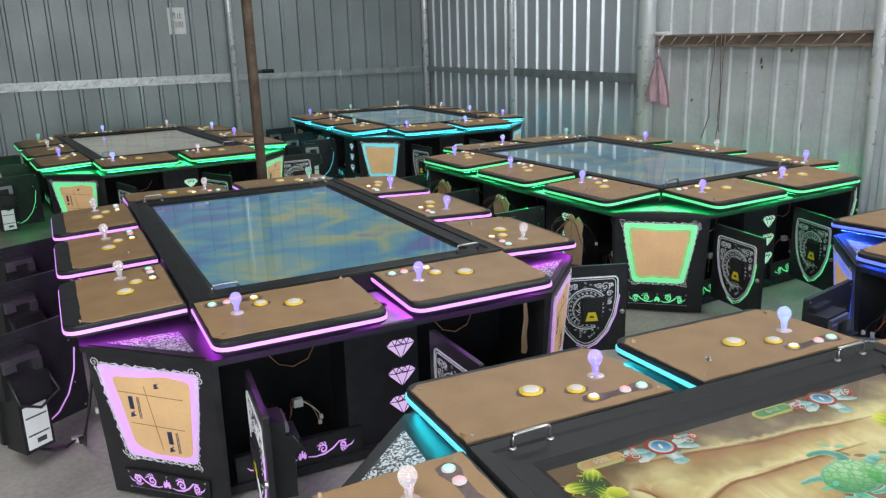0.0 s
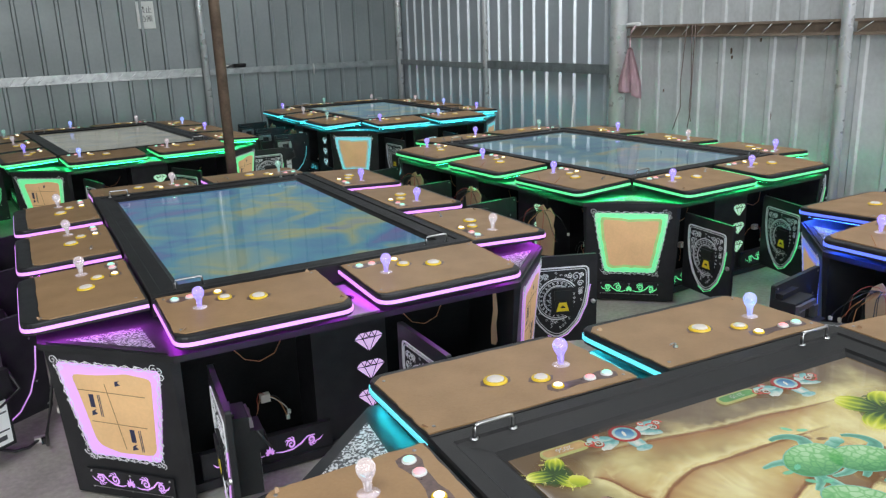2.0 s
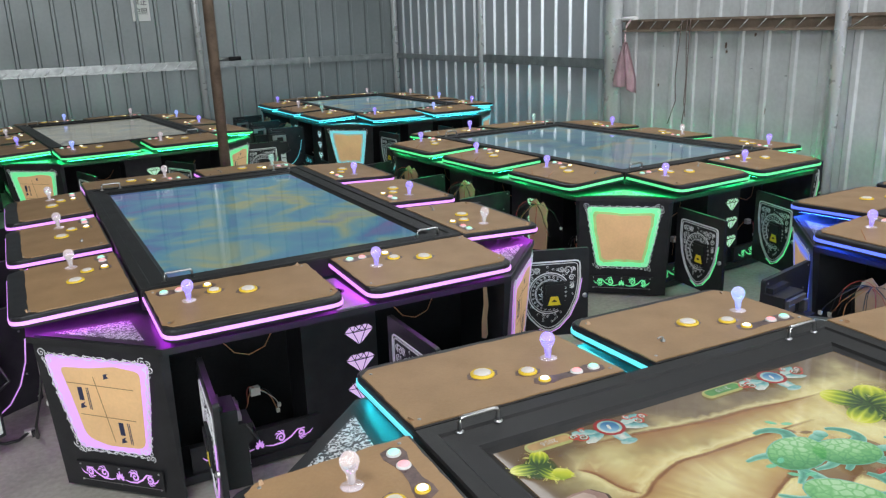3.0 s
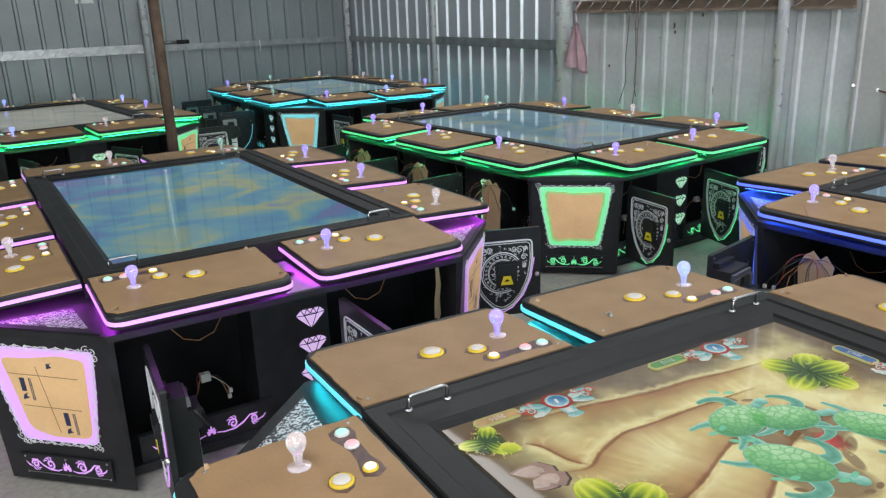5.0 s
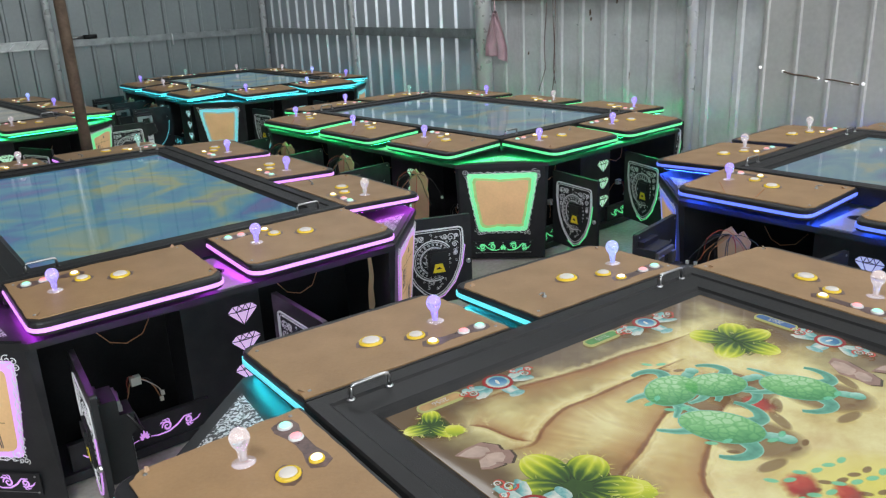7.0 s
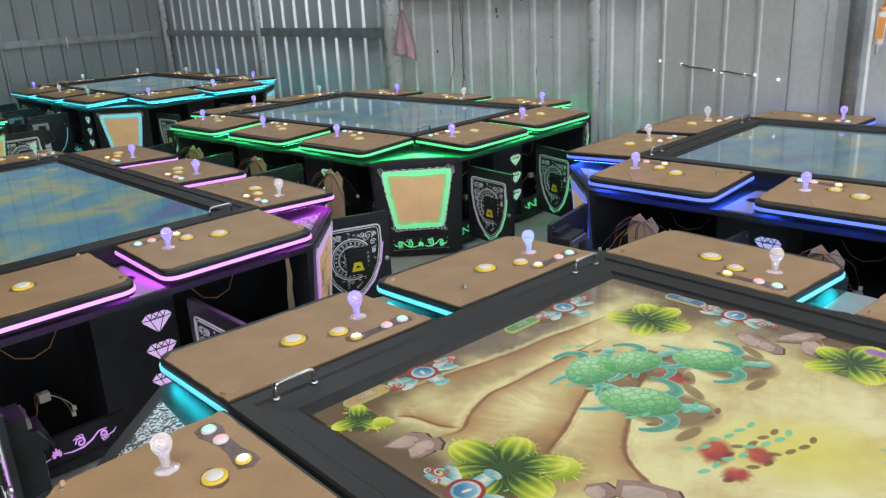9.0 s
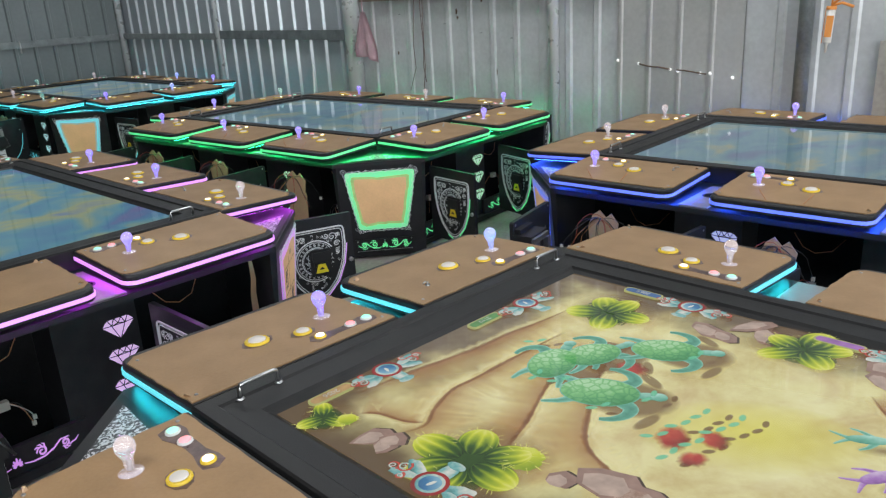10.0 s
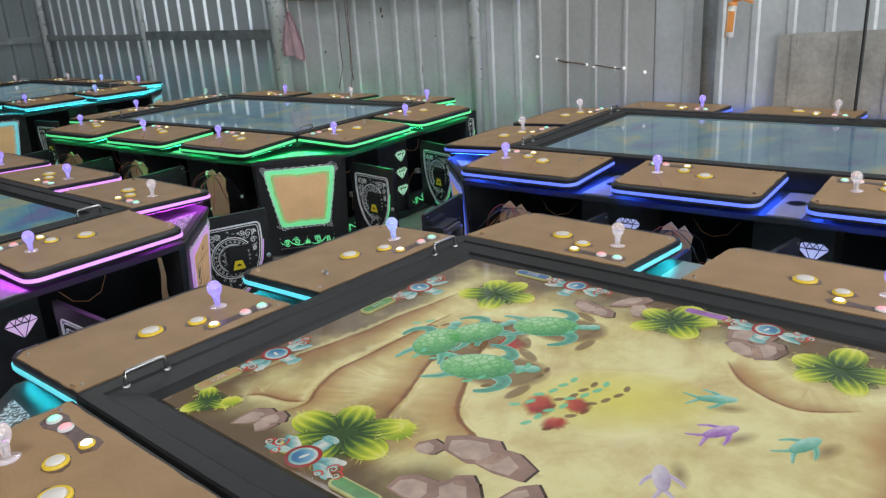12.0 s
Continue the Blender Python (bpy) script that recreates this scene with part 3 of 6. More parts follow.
def make_shield_print():
    bm = bmesh.new()
    rnd = random.Random(5)
    prism(bm, [(x * 0.86, y * 0.86) for x, y in SHIELD][::-1], 0.0, 0.0012, mi=0)
    for r, w in ((0.098, 0.0055), (0.089, 0.0025), (0.066, 0.0035), (0.061, 0.0018)):
        ribbon(bm, [(r * math.cos(a / 40 * 2 * math.pi), 0.0 + r * math.sin(a / 40 * 2 * math.pi)) for a in range(4, 34)], w, 0.0012, 0.0014, mi=1)
    for q in range(8):
        a = q * math.pi / 4
        ribbon(bm, spiral(0.030 * math.cos(a), 0.030 * math.sin(a), 0.018, 0.004, a, 1.3), 0.0032, 0.0012, 0.0012, mi=1)
    for q in range(24):
        a = q * math.pi / 12
        ribbon(bm, spiral(0.0775 * math.cos(a), 0.0775 * math.sin(a), 0.0065, 0.002, a, 1.1, 7), 0.0022, 0.0012, 0.0012, mi=1)
    for q in range(12):
        a = q * math.pi / 6
        ribbon(bm, [(0.012 * math.cos(a), 0.012 * math.sin(a)), (0.034 * math.cos(a + 0.2), 0.034 * math.sin(a + 0.2)), (0.054 * math.cos(a), 0.054 * math.sin(a))], 0.0024, 0.0012, 0.0012, mi=1)
    for sx in (-1, 1):
        for cx, cy, r in ((0.085, 0.105, 0.022), (0.105, 0.07, 0.016), (0.055, 0.112, 0.015), (0.11, 0.11, 0.012), (0.105, 0.03, 0.012)):
            ribbon(bm, spiral(sx * cx, cy, r, 0.003, rnd.uniform(0, 6), sx * 1.4), 0.0035, 0.0012, 0.0012, mi=1)
    for i in range(190):
        x, y = rnd.uniform(-0.115, 0.115), rnd.uniform(-0.14, 0.125)
        if math.hypot(x, y) > 0.102 and abs(x) < 0.12 - max(0, -y) * 0.55:
            ribbon(bm, spiral(x, y, 0.007, 0.002, rnd.uniform(0, 6), 0.9, 6), 0.0016, 0.0012, 0.001, mi=1)
    return mesh_of(bm, [BLACK2, SILVER], "shield_print")


def make_shield_rim():
    bm = bmesh.new()
    o = rounded(SHIELD, [0.02, 0.02] + [0.02] * 9, 3)
    ribbon(bm, o, 0.0065, 0.0, 0.004, True)
    ribbon(bm, [(x * 0.93, y * 0.93) for x, y in o], 0.003, 0.0, 0.003, True)
    return mesh_of(bm, SILVER, "shield_rim")


def make_shield_light(key):
    bm = bmesh.new()
    o = [(x * 1.055, y * 1.05) for x, y in SHIELD]
    ribbon(bm, o[2:8], 0.0035, 0.0, 0.005)
    return mesh_of(bm, PANEL[key], "shield_light")


def make_bill():
    bm = bmesh.new()
    box(bm, -0.050, 0.050, -0.066, 0.060, 0.0, 0.010, 0)
    box(bm, -0.040, 0.040, 0.004, 0.050, 0.010, 0.018, 0)
    box(bm, -0.034, 0.034, -0.056, -0.002, 0.010, 0.013, 0)
    prism(bm, [(-0.030, -0.050), (0.030, -0.050), (0.017, -0.008), (-0.017, -0.008)], 0.013, 0.0145, mi=1)
    prism(bm, [(-0.011, -0.030), (0.0, -0.022), (0.011, -0.030), (0.011, -0.034), (-0.011, -0.034)][::-1], 0.0145, 0.0150, mi=0)
    return mesh_of(bm, [BLACK2, YELLOWFLAT], "bill_slot", 0.0012, 1)


def make_mech():
    """What sits on the inner side of a door: a note reader with its bracket, cable loop and rating label."""
    bm = bmesh.new()
    box(bm, -0.055, 0.055, -0.03, 0.085, -0.06, 0.0, 0)
    box(bm, -0.048, 0.045, -0.035, 0.03, -0.10, -0.06, 0)
    box(bm, -0.042, 0.040, -0.185, -0.035, -0.085, 0.0, 0)
    box(bm, -0.046, 0.044, 0.086, 0.10, -0.02, 0.0, 0)
    return mesh_of(bm, BLACK2, "note_reader", 0.002, 1)


def make_reader_bracket():
    bm = bmesh.new()
    box(bm, -0.050, 0.050, 0.062, 0.078, -0.069, -0.060)
    box(bm, -0.050, -0.030, 0.030, 0.064, -0.076, -0.060)
    box(bm, 0.018, 0.050, 0.044, 0.064, -0.072, -0.060)
    return mesh_of(bm, SCREWM, "reader_bracket", 0.0015, 1)


def make_rating_label():
    bm = bmesh.new()
    box(bm, -0.034, 0.032, -0.175, -0.055, -0.0865, -0.0852, 0)
    for y in (-0.085, -0.135):
        box(bm, -0.030, 0.028, y - 0.004, y, -0.0873, -0.0865, 1)
    box(bm, -0.020, 0.006, -0.163, -0.150, -0.0873, -0.0865, 1)
    return mesh_of(bm, [PAPER, INK], "rating_label")


def make_reader_cable():
    bm = bmesh.new()
    tube(bm, [(-0.05, 0.02, -0.09), (-0.06, -0.03, -0.115), (0.0, -0.055, -0.12), (0.05, -0.03, -0.115), (0.05, 0.03, -0.08)], 0.004, 6)
    return mesh_of(bm, WIRE_K, "reader_cable")


def make_knob():
    bm = bmesh.new()
    lathe(bm, [(0.011, 0), (0.011, 0.008), (0.008, 0.011), (0, 0.012)], 12)
    return mesh_of(bm, CHROME, "lock")


def door(table, key, hinge, angle, reader=0.20):
    """A bay door with its hinge at its left as seen from outside, opened by angle; local x along the door, y up, z outwards."""
    m = hinge @ Matrix.Rotation(radians(-angle), 4, "Z") @ pose(0, 0, 0, 90, 0, 0)
    d = part("access_door", once("door", make_door_board), parent=table, at=m, label="black access door standing open")
    part("shield_print", once("shp", make_shield_print), parent=d, at=pose(0.185, 0.0, 0.0095), label="silver scroll print on black")
    part("shield_rim", once("shr", make_shield_rim), parent=d, at=pose(0.185, 0.0, 0.0095), label="silver shield outline")
    part("shield_light", once(("shl", key), lambda: make_shield_light(key)), parent=d, at=pose(0.185, 0.0, 0.0095))
    part("shield_light", once(("shl", key), lambda: make_shield_light(key)), parent=d, at=pose(0.185, 0.0, -0.0095, 0, 180, 0))
    part("bill_slot", once("bill", make_bill), parent=d, at=pose(0.205, -0.005, 0.0110), label="black note slot with yellow sign")
    part("note_reader", once("mech", make_mech), parent=d, at=pose(reader, 0.035, -0.0095) @ Matrix.Scale(1.4 if reader > 0.25 else 1.0, 4), label="black note reader with cables")
    at = pose(reader, 0.035, -0.0095) @ Matrix.Scale(1.4 if reader > 0.25 else 1.0, 4)
    part("reader_bracket", once("rbracket", make_reader_bracket), parent=d, at=at, label="bright steel bracket")
    part("rating_label", once("rlabel", make_rating_label), parent=d, at=at, label="white printed rating label")
    part("reader_cable", once("rcable", make_reader_cable), parent=d, at=at)
    part("lock", once("knob", make_knob), parent=d, at=pose(0.352, -0.02, 0.0095), label="chrome lock")
    for x, y in ((0.02, 0.19), (0.35, 0.19), (0.02, -0.19), (0.35, -0.19), (0.05, 0.1), (0.32, 0.1), (0.05, -0.08), (0.31, -0.06), (0.29, 0.03)):
        part("screw", once("screw", make_screw), parent=d, at=pose(x, y, -0.0095, 180, 0, 0))
    return d


# corner pillars: the outline at the top and, drawn in, at the foot
def corner_outline(d, e):
    return [(-HS - d, -HL + 0.02), (-HS - d, -HL - e), (-HS - e, -HL - d), (-HS + 0.02, -HL - d), (-HS + 0.02, -HL + 0.02)]


def make_pillar():
    bm = bmesh.new()
    prism(bm, [(x * 1 + (0.03 if x < -HS - 0.01 else 0), y + (0.03 if y < -HL - 0.01 else 0)) for x, y in corner_outline(0.345, 0.012)], 0.012, 0.565, corner_outline(0.345, 0.012))
    return mesh_of(bm, BLACK, "corner_pillar", 0.006, 2)


# the corner face's frame: its middle, turned out by 45 degrees; local x along the face, y up, z outwards
FACE = pose(-HS - 0.1655, -HL - 0.1655, 0.315) @ pose(0, 0, 0, 0, 0, -45) @ pose(0, 0, 0, 90 + 4.4, 0, 0)
ART = [(-0.195, 0.165), (0.195, 0.165), (0.135, -0.18), (-0.135, -0.18)]


def make_art_panel(key):
    bm = bmesh.new()
    prism(bm, rounded([(-0.195, 0.163), (-0.178, 0.03), (-0.136, -0.178), (0.136, -0.178), (0.178, 0.03), (0.195, 0.163)], [0.02, 0.06, 0.02, 0.02, 0.06, 0.02], 4), -0.004, 0.0)
    return mesh_of(bm, PANEL[key], "lit_panel")


def make_art_film(torn, key, edge=False):
    bm = bmesh.new()
    if not torn:
        rnd = random.Random(8)
        o = rounded([(-0.168, 0.140), (-0.150, 0.0), (-0.120, -0.158), (0.0, -0.152), (0.120, -0.158), (0.150, 0.0), (0.168, 0.140), (0.0, 0.133)], [0.02, 0.07, 0.02, 0.05, 0.02, 0.07, 0.02, 0.05], 5)
        q = 0.98 if edge else 0.88
        prism(bm, [(x * q + rnd.uniform(-0.004, 0.004), y * q + rnd.uniform(-0.004, 0.004)) for x, y in o], 0.0002, 0.001 if edge else 0.002)
        return mesh_of(bm, FILM_EDGE[key] if edge else FILM, "orange_film")
    pts = rounded([(-0.140, 0.118), (-0.122, 0.03), (-0.098, -0.128), (-0.02, -0.150), (0.112, -0.146), (0.146, 0.126), (0.06, 0.136), (-0.04, 0.122)], [0.02, 0.01, 0.03, 0.01, 0.03, 0.02, 0.01, 0.01], 3)
    prism(bm, [(x * 1.06 + 0.006, y * 1.05) for x, y in pts], 0.0005, 0.002)
    return mesh_of(bm, FILM, "orange_film")


def make_film_lines():
    bm = bmesh.new()
    ribbon(bm, [(-0.128, 0.07), (0.125, 0.065)], 0.0025, 0.002, 0.0006, mi=0)
    ribbon(bm, [(-0.10, -0.045), (0.11, -0.05)], 0.0025, 0.002, 0.0006, mi=0)
    ribbon(bm, [(-0.02, 0.10), (0.012, -0.14)], 0.0025, 0.002, 0.0006, mi=0)
    for x, y in ((-0.082, 0.02), (0.048, -0.098)):
        box(bm, x - 0.009, x + 0.009, y - 0.012, y + 0.036, 0.002, 0.0026, 1)
        prism(bm, [(x - 0.012, y - 0.044), (x + 0.012, y - 0.036), (x + 0.002, y - 0.028), (x + 0.010, y - 0.018), (x - 0.008, y - 0.026)], 0.002, 0.0026, mi=1)
        for q in (0.024, 0.030):
            box(bm, x + q, x + q + 0.003, y - 0.044, y + 0.036, 0.002, 0.0026, 1)
    prism(bm, [(0.02, 0.094), (0.04, 0.10), (0.032, 0.108), (0.04, 0.116), (0.022, 0.112)], 0.002, 0.0026, mi=1)
    return mesh_of(bm, [FILMLINE, NAVY], "film_print")


def make_art_border():
    bm = bmesh.new()
    n = 4
    for i in range(n):
        a, b = Vector(ART[i]), Vector(ART[(i + 1) % n])
        d = b - a
        nrm = Vector((-d.y, d.x)).normalized()
        L = d.length
        for side in (1, -1):
            pts = []
            for j in range(49):
                t = 0.07 + 0.86 * j / 48
                w = 0.007 * math.sin(t * 2 * math.pi * 4 * (1 if L > 0.3 else 0.8)) * side
                pts.append(tuple(a + d * t + nrm * w))
            ribbon(bm, pts, 0.0021, 0.001, 0.0016)
        for j in range(9):
            p = a + d * (0.12 + 0.76 * j / 8)
            ribbon(bm, spiral(p.x + nrm.x * 0.004, p.y + nrm.y * 0.004, 0.0075, 0.002, j * 1.7, 1.1 if j % 2 else -1.1, 9), 0.0018, 0.001, 0.0016)
        for q, (r, t) in enumerate(((0.017, 1.4), (0.012, -1.2), (0.009, 1.2), (0.012, 1.3))):
            off = Vector(((-0.012, 0.008, -0.006, 0.012)[q], (0.010, 0.004, -0.012, -0.014)[q]))
            p = a * 0.97 + off
            ribbon(bm, spiral(p.x, p.y, r, 0.002, i + q, t), 0.0021, 0.001, 0.0017)
    return mesh_of(bm, SILVER, "scroll_border")


def swash(bm, pts, w0, w1, mi=0):
    """A flat stroke whose width runs from w0 to w1, swelling in the middle."""
    n = len(pts)
    prev = None
    for i, p in enumerate(pts):
        a, b = Vector(pts[max(0, i - 1)]), Vector(pts[min(n - 1, i + 1)])
        d = (b - a).normalized()
        t = i / (n - 1)
        w = (w0 + (w1 - w0) * t) * (0.55 + 0.45 * math.sin(math.pi * t)) / 2
        cur = [bm.verts.new((p[0] + s * d.y * w, p[1] - s * d.x * w, 0.0015)) for s in (-1, 1)]
        if prev:
            bm.faces.new((prev[0], cur[0], cur[1], prev[1])).material_index = mi
        prev = cur


def scroll_strip(bm, half, mi=0):
    """A band of leafy scrolls along x: a fan of petals, and on both sides two curls joined by a swelling stem."""
    for q in range(7):
        a = math.pi * (0.06 + 0.88 * q / 6)
        c, s = math.cos(a), math.sin(a)
        L = 0.026 - 0.004 * abs(q - 3)
        swash(bm, [(0.004 * c, -0.014 + 0.004 * s), (0.6 * L * c, -0.014 + 0.6 * L * s), (L * c, -0.014 + L * s)], 0.0085, 0.0055, mi)
    for s in (-1, 1):
        for x, r, up in ((0.42 * half, 0.0155, 1), (0.82 * half, 0.0125, -1)):
            swash(bm, spiral(s * x, 0.001 * up, 0.0025, r, 0.4, s * up * 1.45, 22), 0.005, 0.0075, mi)
            for k in range(3):
                a = (0.9 + 0.55 * k) * (1 if s > 0 else -1) * up + (0 if s > 0 else math.pi)
                c, sn = math.cos(a), math.sin(a)
                swash(bm, [(s * x + r * c, r * sn), (s * x + (r + 0.006) * math.cos(a + 0.25), (r + 0.006) * math.sin(a + 0.25)), (s * x + (r + 0.009) * math.cos(a + 0.6), (r + 0.009) * math.sin(a + 0.6))], 0.006, 0.003, mi)
        swash(bm, [(s * 0.018, -0.012), (s * 0.25 * half, -0.017), (s * 0.45 * half, -0.0155), (s * 0.62 * half, -0.004), (s * 0.75 * half, 0.0125), (s * 0.9 * half, 0.0125)], 0.005, 0.006, mi)
        swash(bm, [(s * 0.90 * half, -0.010), (s * 1.0 * half, -0.006), (s * 1.06 * half, 0.004)], 0.006, 0.003, mi)


def make_scroll(key, half):
    bm = bmesh.new()
    scroll_strip(bm, half)
    return mesh_of(bm, PANEL[key], "scroll_ornament")


def make_foot_strip(half):
    bm = bmesh.new()
    prism(bm, [(-half, -0.04), (half, -0.04), (half * 1.03, 0.04), (-half * 1.03, 0.04)], -0.002, 0.004)
    box(bm, -half * 0.9, half * 0.9, -0.031, -0.0285, 0.004, 0.005, 1)
    for x in (-0.93, 0.0, 0.93):
        for y in (-0.031, 0.03):
            lathe(bm, [(0.004, 0.004), (0.003, 0.006), (0, 0.006)], 8, (x * half, y, 0), 1)
    return mesh_of(bm, [BLACK, SCREWM], "foot_strip")


def make_gem(key):
    """A lit gem sign with dark facet lines."""
    bm = bmesh.new()
    w, top, mid, bot = 0.055, 0.032, 0.012, -0.042
    up = [(-0.034, top), (-0.012, top), (0.012, top), (0.034, top)]
    row = [(-w, mid), (-0.022, mid - 0.003), (0.0, mid + 0.002), (0.022, mid - 0.003), (w, mid)]
    tris = [(up[0], row[0], row[1]), (up[0], row[1], up[1]), (up[1], row[1], row[2]), (up[1], row[2], up[2]), (up[2], row[2], row[3]), (up[2], row[3], up[3]), (up[3], row[3], row[4]),
            (row[0], (0, bot), row[1]), (row[1], (0, bot), row[3]), (row[3], (0, bot), row[4])]
    prism(bm, [up[0], row[0], (0, bot), row[4], up[3]], 0, 0.002)
    for t in tris:
        for p, q in zip(t, t[1:] + t[:1]):
            ribbon(bm, [p, q], 0.0030, 0.002, 0.0006, mi=1)
    return mesh_of(bm, [GEM[key], BLACK], "gem_light")


def make_deck():
    """The table's deck under the control panels: an eight-sided plate."""
    d = 0.36
    bm = bmesh.new()
    o = [(-HS, -HL - d), (HS, -HL - d), (HS + d, -HL), (HS + d, HL), (HS, HL + d), (-HS, HL + d), (-HS - d, HL), (-HS - d, -HL)]
    prism(bm, o, 0.55, 0.572)
    return mesh_of(bm, BLACK2, "deck", 0.003, 1)


def make_deck_glow(w):
    bm = bmesh.new()
    box(bm, -w, w, -0.345, -0.01, 0.0, 0.004)
    lathe(bm, [(0.03, 0.0042), (0.034, 0.0046), (0.038, 0.0042)], 16, (0.0, -0.16, 0), 1)
    # flat near-black disc paints the shade of the cup hole; nothing is cut out
    lathe(bm, [(0.0, 0.0041), (0.030, 0.0041)], 16, (0.0, -0.16, 0), 2)
    return mesh_of(bm, [DECKP, BLACK2, INSIDE], "deck_plate")


DECKP = mat("grey_deck_film", (0.30, 0.29, 0.30), 0.35, var=0.08, bump=0.02)


def make_corner_plate():
    bm = bmesh.new()
    prism(bm, [(-HS - 0.335, -HL - 0.012), (-HS - 0.012, -HL - 0.335), (-HS - 0.03, -HL - 0.03)], 0.5725, 0.5765, mi=0)
    prism(bm, [(-HS - 0.275, -HL - 0.035), (-HS - 0.035, -HL - 0.275), (-HS - 0.05, -HL - 0.05)], 0.577, 0.578, mi=1)
    return mesh_of(bm, [BLACK2, DAMASK], "corner_plate")


def make_core():
    bm = bmesh.new()
    box(bm, -HS, HS, -HL, HL, 0.012, 0.55)
    return mesh_of(bm, INSIDE, "inner_cabinet")


def make_base():
    bm = bmesh.new()
    d = 0.22
    o = [(-HS, -HL - d), (HS, -HL - d), (HS + d, -HL), (HS + d, HL), (HS, HL + d), (-HS, HL + d), (-HS - d, HL), (-HS - d, -HL)]
    prism(bm, o, 0.008, 0.04)
    for x, y in ((-0.6, -1.0), (0.6, -1.0), (0.6, 1.0), (-0.6, 1.0)):
        lathe(bm, [(0.03, 0.0), (0.03, 0.012)], 12, (x, y, 0))
    return mesh_of(bm, BLACK, "base_plate")


def make_post(w):
    bm = bmesh.new()
    box(bm, -w, w, -0.185, 0.12, 0.02, 0.555)
    return mesh_of(bm, BLACK, "post", 0.004, 1)


def make_kick(w):
    bm = bmesh.new()
    box(bm, -w, w, -0.205, -0.185, 0.02, 0.135)
    return mesh_of(bm, BLACK, "kick_board", 0.003, 1)


def make_bezel():
    """The screen's frame: a flat outer rim, then a slope down to the glass."""
    bm = bmesh.new()
    rings = [(0.0, 0.585), (0.0, 0.655), (0.004, 0.660), (0.038, 0.660), (0.043, 0.655), (0.098, 0.652), (0.104, 0.645), (0.118, 0.638), (0.120, 0.60)]
    vs = []
    for ins, z in rings:
        a, b = HS - 0.002 - ins, HL - 0.002 - ins * 1.15
        vs.append([bm.verts.new((x, y, z)) for x, y in ((-a, -b), (a, -b), (a, b), (-a, b))])
    for p, q in zip(vs, vs[1:]):
        for k in range(4):
            bm.faces.new((p[k], p[(k + 1) % 4], q[(k + 1) % 4], q[k]))
    return mesh_of(bm, BEZEL, "screen_frame")


def make_screen(m):
    bm = bmesh.new()
    box(bm, -HS + 0.121, HS - 0.121, -HL + 0.139, HL - 0.139, 0.61, 0.639)
    return mesh_of(bm, m, "display")


def make_handle():
    bm = bmesh.new()
    tube(bm, [(-0.048, 0, 0), (-0.048, 0, 0.026), (-0.045, 0, 0.031), (-0.038, 0, 0.033), (0.038, 0, 0.033), (0.045, 0, 0.031), (0.048, 0, 0.026), (0.048, 0, 0)], 0.0042, 8)
    for x in (-0.048, 0.048):
        lathe(bm, [(0.010, 0), (0.010, 0.002), (0.006, 0.004)], 10, (x, 0, 0))
    return mesh_of(bm, CHROME, "lift_handle")


def wires(seed, n=6, spread=0.09):
    """A bundle of loose wires with white plugs hanging in an open bay."""
    rnd = random.Random(seed)
    bm = bmesh.new()
    for i in range(n):
        p = Vector((rnd.uniform(-0.02, 0.02), 0.0, 0.0))
        pts = [p.copy()]
        d = Vector((rnd.uniform(-0.8, 0.8), rnd.uniform(-0.6, 0.2), rnd.uniform(-0.2, 0.7))).normalized()
        for j in range(7):
            d = (d + Vector((rnd.uniform(-0.4, 0.4), rnd.uniform(-0.3, 0.3), -0.45))).normalized()
            p = p + d * spread / 3.2
            pts.append(p.copy())
        tube(bm, pts, rnd.choice((0.0013, 0.0016, 0.002)), 5, rnd.choice((0, 2, 2, 2, 3) if n > 8 else (0, 1, 2, 2, 3)))
        if i % 3 == 0:
            box(bm, p.x - 0.006, p.x + 0.006, p.y - 0.005, p.y + 0.005, p.z - 0.010, p.z + 0.005, 1)
    if n <= 8:
        box(bm, -0.017, 0.017, -0.012, 0.012, -0.016, 0.014, 1)
    tube(bm, [(-0.09, 0.04, 0.20), (-0.05, 0.03, 0.15), (0.0, 0.02, 0.135), (0.06, 0.03, 0.15), (0.10, 0.05, 0.20)], 0.0018, 5, 3)
    return bm


def loose(seed, n, spread, table, at, label):
    ob = part("wiring_harness", once(("wires", seed), lambda: make_wires(seed, n, spread)), parent=table, at=at, label=label)
    ob["kind"] = "stuff"


def make_wires(seed, n, spread):
    return mesh_of(wires(seed, n, spread), [WIRE_R, WIRE_W, WIRE_K, WIRE_O], "wiring_harness")


def make_backboard():
    bm = bmesh.new()
    pts = [(-0.042, -0.15), (0.05, -0.142), (0.055, -0.02), (0.048, 0.0), (0.056, 0.05), (0.03, 0.085), (0.012, 0.07), (-0.01, 0.095), (-0.034, 0.078), (-0.05, 0.04), (-0.044, -0.03)]
    prism(bm, pts, -0.004, 0.004)
    return mesh_of(bm, KRAFT2, "cable_board", 0.001, 1)


